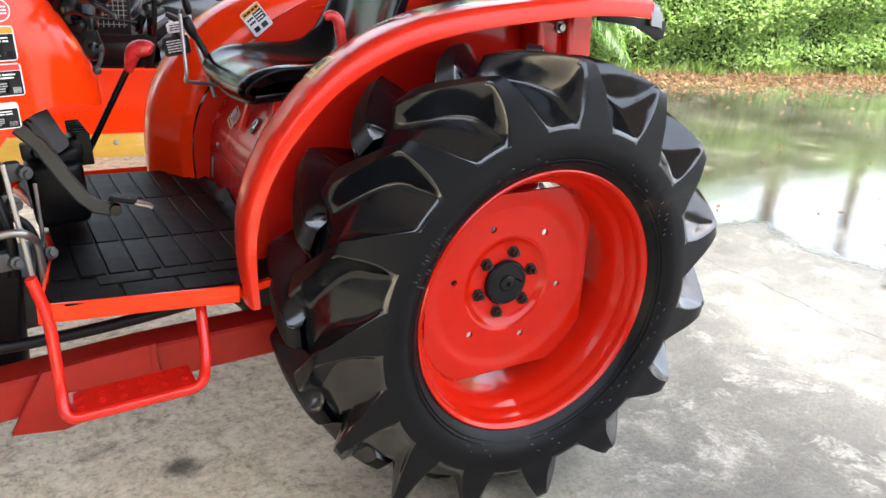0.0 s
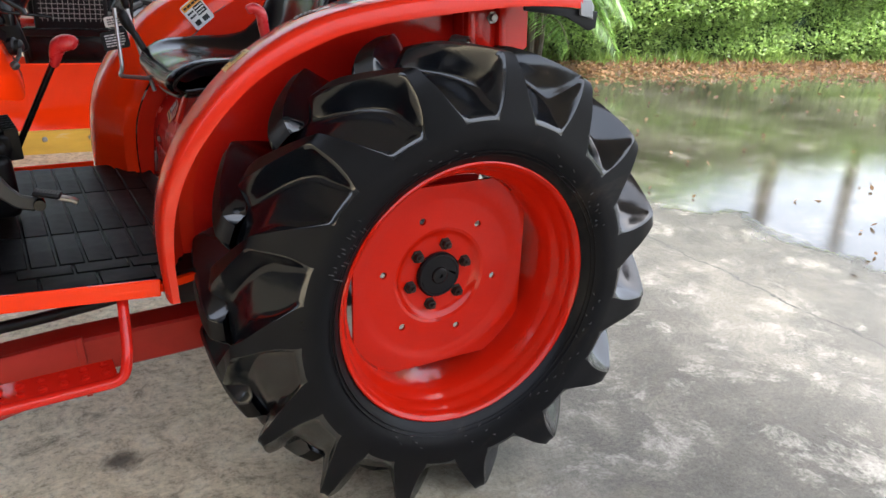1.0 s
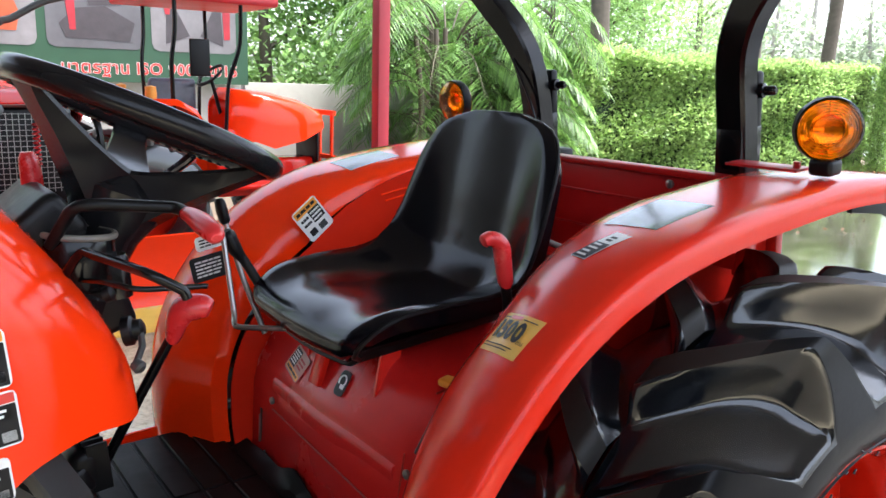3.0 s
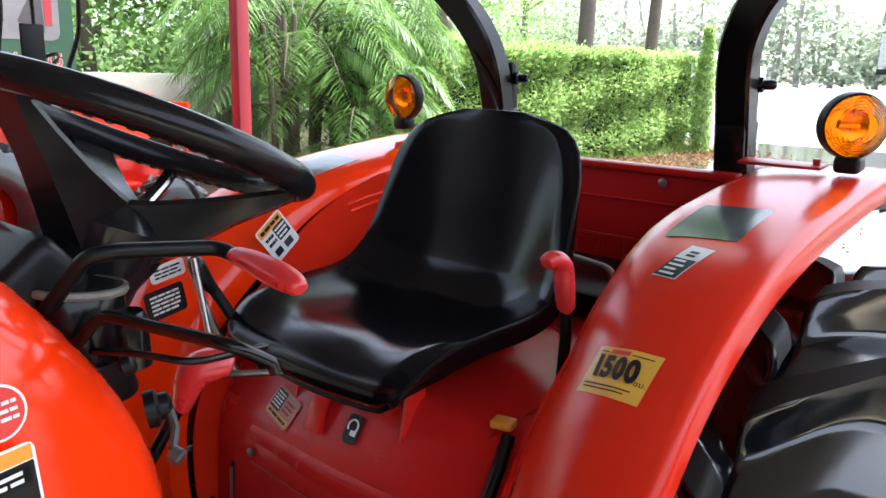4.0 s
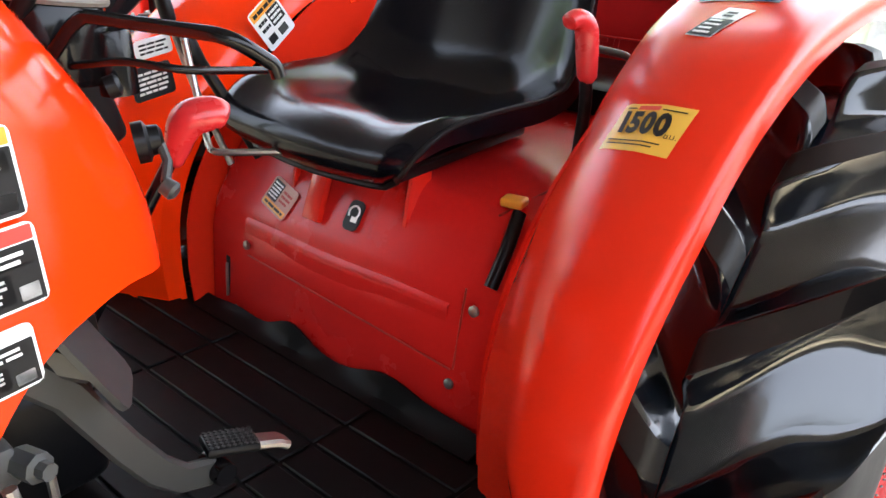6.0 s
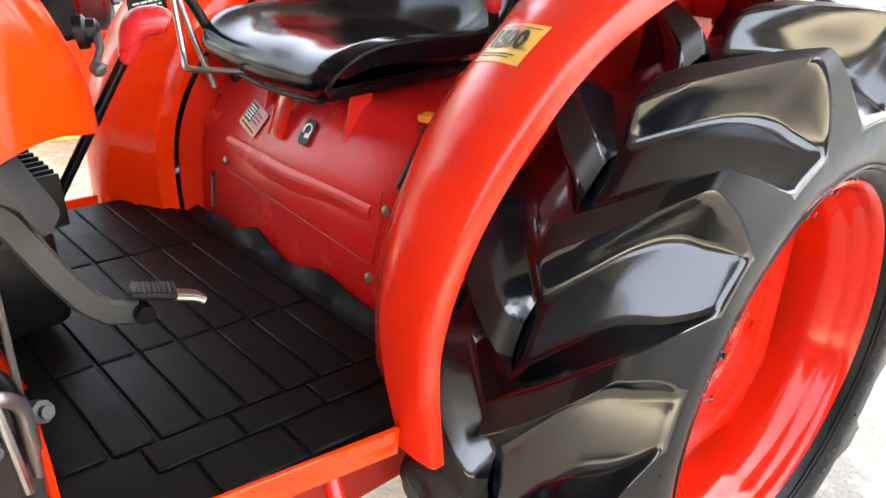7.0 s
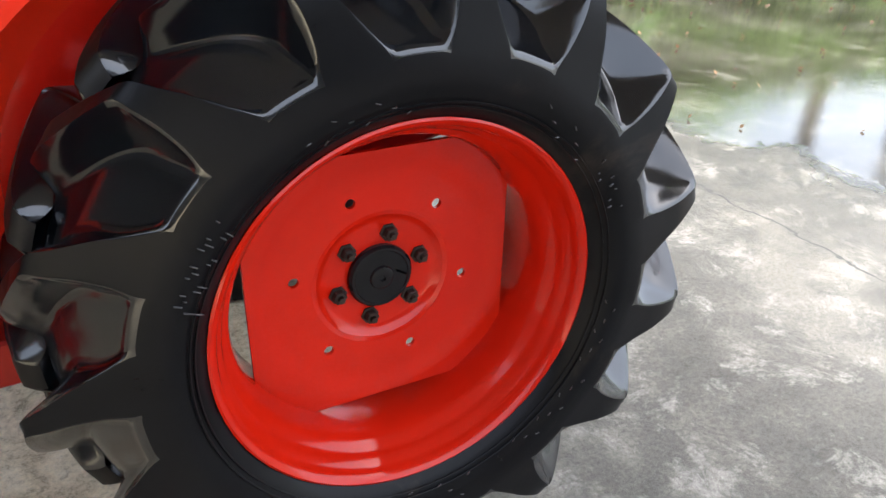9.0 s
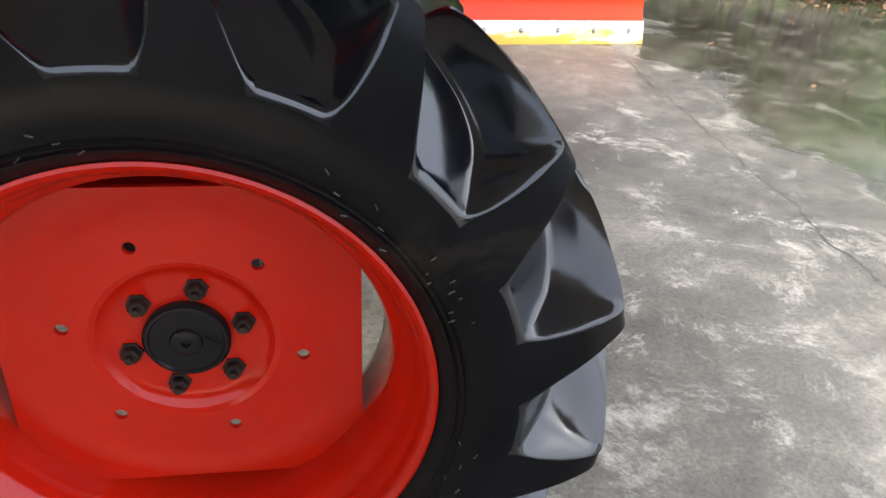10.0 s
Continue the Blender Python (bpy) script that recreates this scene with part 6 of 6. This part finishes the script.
    if cab:
        seat_and_wheel(t)
    if canopy:
        bm = bmesh.new()
        box(bm, (-.20, 0, 1.95), (1.9, 1.0, .08), None, .03, 3)
        part("canopy", bm, simple("canopy_red", (0.5, 0.02, 0.03), .4), t, "red plastic canopy")
        bm = bmesh.new()
        tube(bm, [(.03, .40, 1.40), (.03, .52, 1.42), (.03, .52, 1.50)], .008, 8)
        box(bm, (.03, .53, 1.52), (.27, .03, .26), None, .012, 3)
        part("mirror", bm, PLASTIC, t, "black-backed mirror")
    if guard:
        bm = bmesh.new()
        for y in (-.24, 0, .24):
            beam(bm, [(-2.2, y, .45), (-2.22, y, 1.12)], .045, .03, (1, 0, 0), .004)
        beam(bm, [(-2.21, -.30, 1.12), (-2.21, .30, 1.12)], .05, .04, (0, 0, 1), .004)
        beam(bm, [(-2.21, -.30, .75), (-2.21, .30, .75)], .05, .04, (0, 0, 1), .004)
        part("front_guard", bm, ORANGE, t, "orange tube front guard")
    for ob in t.children_recursive:
        if ob.parent.name.split(".")[0] != "wheel" and ob.name.split(".")[0] != "wheel":
            ob.data.transform(Matrix.Diagonal((*squeeze, 1)))
    return t


# its bonnet takes the darkened paint, for the shade under the roof
second = small_tractor("orange tractor with a black mesh grille parked behind the blade", False, False,
                       ((0, -.56, .60, .30, 18), (0, .56, .60, .30, 18), (-1.65, -.50, .40, .22, 18), (-1.65, .50, .40, .22, 18)), (1, 1, 1), SHADED_RED, cab=False, hood=FLAT_HOOD, lift=.14)
bm = bmesh.new()
tube(bm, filleted([(-1.55, .19, 1.10), (-1.55, .185, 1.41), (-1.55, .17, 1.50), (-1.55, .04, 1.66), (-1.55, -.01, 1.67), (-1.55, -.20, 1.79), (-1.55, -.34, 1.83)], .06), .021, 10)
part("guard_tube", bm, GREY, second, "bent grey guard tube above the bonnet", smooth=60)
second.matrix_basis = pose(-.31, 5.95, 0, 0, 0, 90)
third = small_tractor("small orange tractor with grey seat and red canopy beside the wall", True, True,
                      ((.46, -.46, .47, .26, 18), (.46, .46, .47, .26, 18), (-.86, -.42, .31, .18, 16), (-.86, .42, .31, .18, 16)), (.52, .85, .98), ORANGE, .5)
third.matrix_basis = pose(.88, 4.85, 0, 0, 0, 180)

# dozer blades standing in front of the tractors
def dozer_blade(at, turn, W, arms, label, paint):
    t = thing("dozer_blade", label, "blade", at, "dozer blades")
    bm = bmesh.new()
    shell(bm, [[(x, y, z) for y, z in ((.02, .10), (.055, .20), (.065, .32), (.045, .44), (-.01, .53))] for x in (-W, -.5 * W, 0, .5 * W, W)], .012)
    part("mouldboard", bm, ORANGE, t, smooth=50)
    bm = bmesh.new()
    prism(bm, [(-.02, 0), (.012, .0), (.03, .135), (.010, .135)], "x", -W - .005, W + .005, .002, 1)
    edge = part("cutting_edge", bm, paint, t, "worn yellow cutting edge")
    bm = bmesh.new()
    revolve(bm, [(0, 0), (.016, 0), (.013, .008), (0, .010)], facing((0, 0, 0), (0, -1, .2)), 12)
    bolt = part("edge_bolt", bm, STEEL, edge)
    for k in range(7):
        m = Matrix.Translation((-W + .1 + k * (2 * W - .2) / 6, -.003, .085))
        if k:
            piece("edge_bolt", bolt, m, edge)
        else:
            bolt.matrix_basis = m
    bm = bmesh.new()
    for x in (-W + .1, -.3, .3, W - .1):
        box(bm, (x, .13, .25), (.03, .16, .34), None, .005)
    beam(bm, [(-W + .1, .2, .28), (W - .1, .2, .28)], .10, .10, (0, 0, 1), .008)
    if arms:
        for x in (-.3, .3):
            beam(bm, [(x, .2, .28), (x, 1.0, .38)], .09, .09, (0, 0, 1), .008)
    part("blade_frame", bm, ORANGE, t)
    t.matrix_basis = pose(*at, 0, 0, turn)
    return t


dozer_blade((-.36, 3.05, 0), 0, .86, True, "orange dozer blade with a yellow cutting edge, fixed to a tractor", YELLOW)
dozer_blade((1.37, 3.2, 0), 10.5, .84, False, "orange dozer blade with a scraped yellow cutting edge on the concrete", YELLOW_WORN)

# printed banner on the wall
banner = thing("banner", "green printed banner with photo panels on a steel frame", "banner", (-.14, 8.0, 0))
bm = bmesh.new()
box(bm, (0, 0, 2.15), (5.70, .02, 1.76), None, 0)
part("banner_sheet", bm, simple("green_print", (0.022, 0.068, 0.033), .5, vary=.2, grain=5), banner)
for x in (-2.8, -.9, .95, 2.8):
    bm = bmesh.new()
    tube(bm, [(x, .04, 0), (x, .04, 3.05)], .025, 8)
    part("banner_post", bm, STEEL, banner)
PHOTO = {name: simple("photo_" + name, c, .5, vary=.4, grain=g) for name, c, g in (("orange", (.42, .085, .03), 5), ("pale", (.19, .175, .175), 5), ("dark", (.055, .045, .048), 8), ("red", (.36, .02, .03), 9), ("grey", (.10, .095, .10), 4))}


def print_shape(name, shapes, paint, depth):
    """Flat printed patches on the banner's face, drawn as outlines in x and z."""
    for outline in shapes:
        bm = bmesh.new()
        prism(bm, outline, "y", -depth, -.0155)
        part(name, bm, PHOTO[paint], banner, smooth=0)


for k in range(5):
    x = -2.02 + k * 1.06
    bm = bmesh.new()
    plate(bm, .97, 1.10, .004, facing((x, -.0105, 2.17), (0, -1, 0)), .08)
    part("photo_panel", bm, PHOTO["grey" if k == 3 else "pale"], banner, "pale photo panel", smooth=0)
    if k in (0, 4):
        # a red implement with two dark shares
        print_shape("photo_shade", [[(x + q * .06, 1.80), (x + q * .30, 2.26), (x + q * .33, 1.70)][::q] for q in (-1, 1)], "dark", .018)
        print_shape("photo_print", [[(x - .42, 2.40), (x - .40, 2.30), (x + .42, 2.27), (x + .42, 2.36)], [(x - .30, 2.46), (x - .30, 2.42), (x + .26, 2.40), (x + .26, 2.44)], [(x + .32, 2.28), (x + .34, 1.78), (x + .41, 1.78), (x + .42, 2.28)], [(x - .36, 2.30), (x - .33, 2.02), (x - .28, 2.02), (x - .26, 2.30)]], "red", .020)
    elif k in (1, 3):
        # a dark harrow under red bars
        print_shape("photo_shade", [[(x - .36, 1.86), (x - .30, 1.72), (x + .34, 1.70), (x + .40, 1.90), (x + .10, 2.06), (x - .20, 2.02)], [(x - .10, 2.20), (x - .06, 2.06), (x + .26, 2.08), (x + .30, 2.22)]], "dark", .018)
        print_shape("photo_print", [[(x - .34, 2.34), (x - .32, 2.22), (x + .22, 2.20), (x + .24, 2.30)], [(x - .30, 2.22), (x - .26, 1.80), (x - .20, 1.80), (x - .20, 2.21)], [(x + .06, 2.46), (x + .06, 2.34), (x + .20, 2.34), (x + .20, 2.48)]], "red", .020)
    else:
        # an orange machine with a dark wheel
        print_shape("photo_print", [[(x - .44, 1.86), (x - .36, 1.76), (x + .30, 1.76), (x + .34, 1.94), (x + .24, 2.20), (x + .04, 2.24), (x - .40, 2.02)]], "orange", .018)
        print_shape("photo_shade", [[(x - .06, 2.22), (x - .04, 2.08), (x + .14, 2.06), (x + .18, 2.20), (x + .12, 2.40), (x - .02, 2.40)]], "dark", .020)
mt = facing((1.75, -.0115, 1.415), (0, -1, 0))
letters("text_outline", "มาตรฐาน ISO 9001:2015", .177, mt @ Matrix.Translation((0, 0, -.0008)), WHITE, banner, .001, bold=.007, gap=.003)
letters("banner_text", "มาตรฐาน ISO 9001:2015", .177, mt, RED_INK, banner, .002, bold=.003)
for k in range(22):
    bm = bmesh.new()
    box(bm, (-2.55 + .145 * k, -.013, 1.41), (.085 + .02 * (k * 3 % 4) / 3, .004, .10 + .02 * (k % 3)), None, .012, 2)
    part("print_bar", bm, RED_INK, banner, smooth=0)
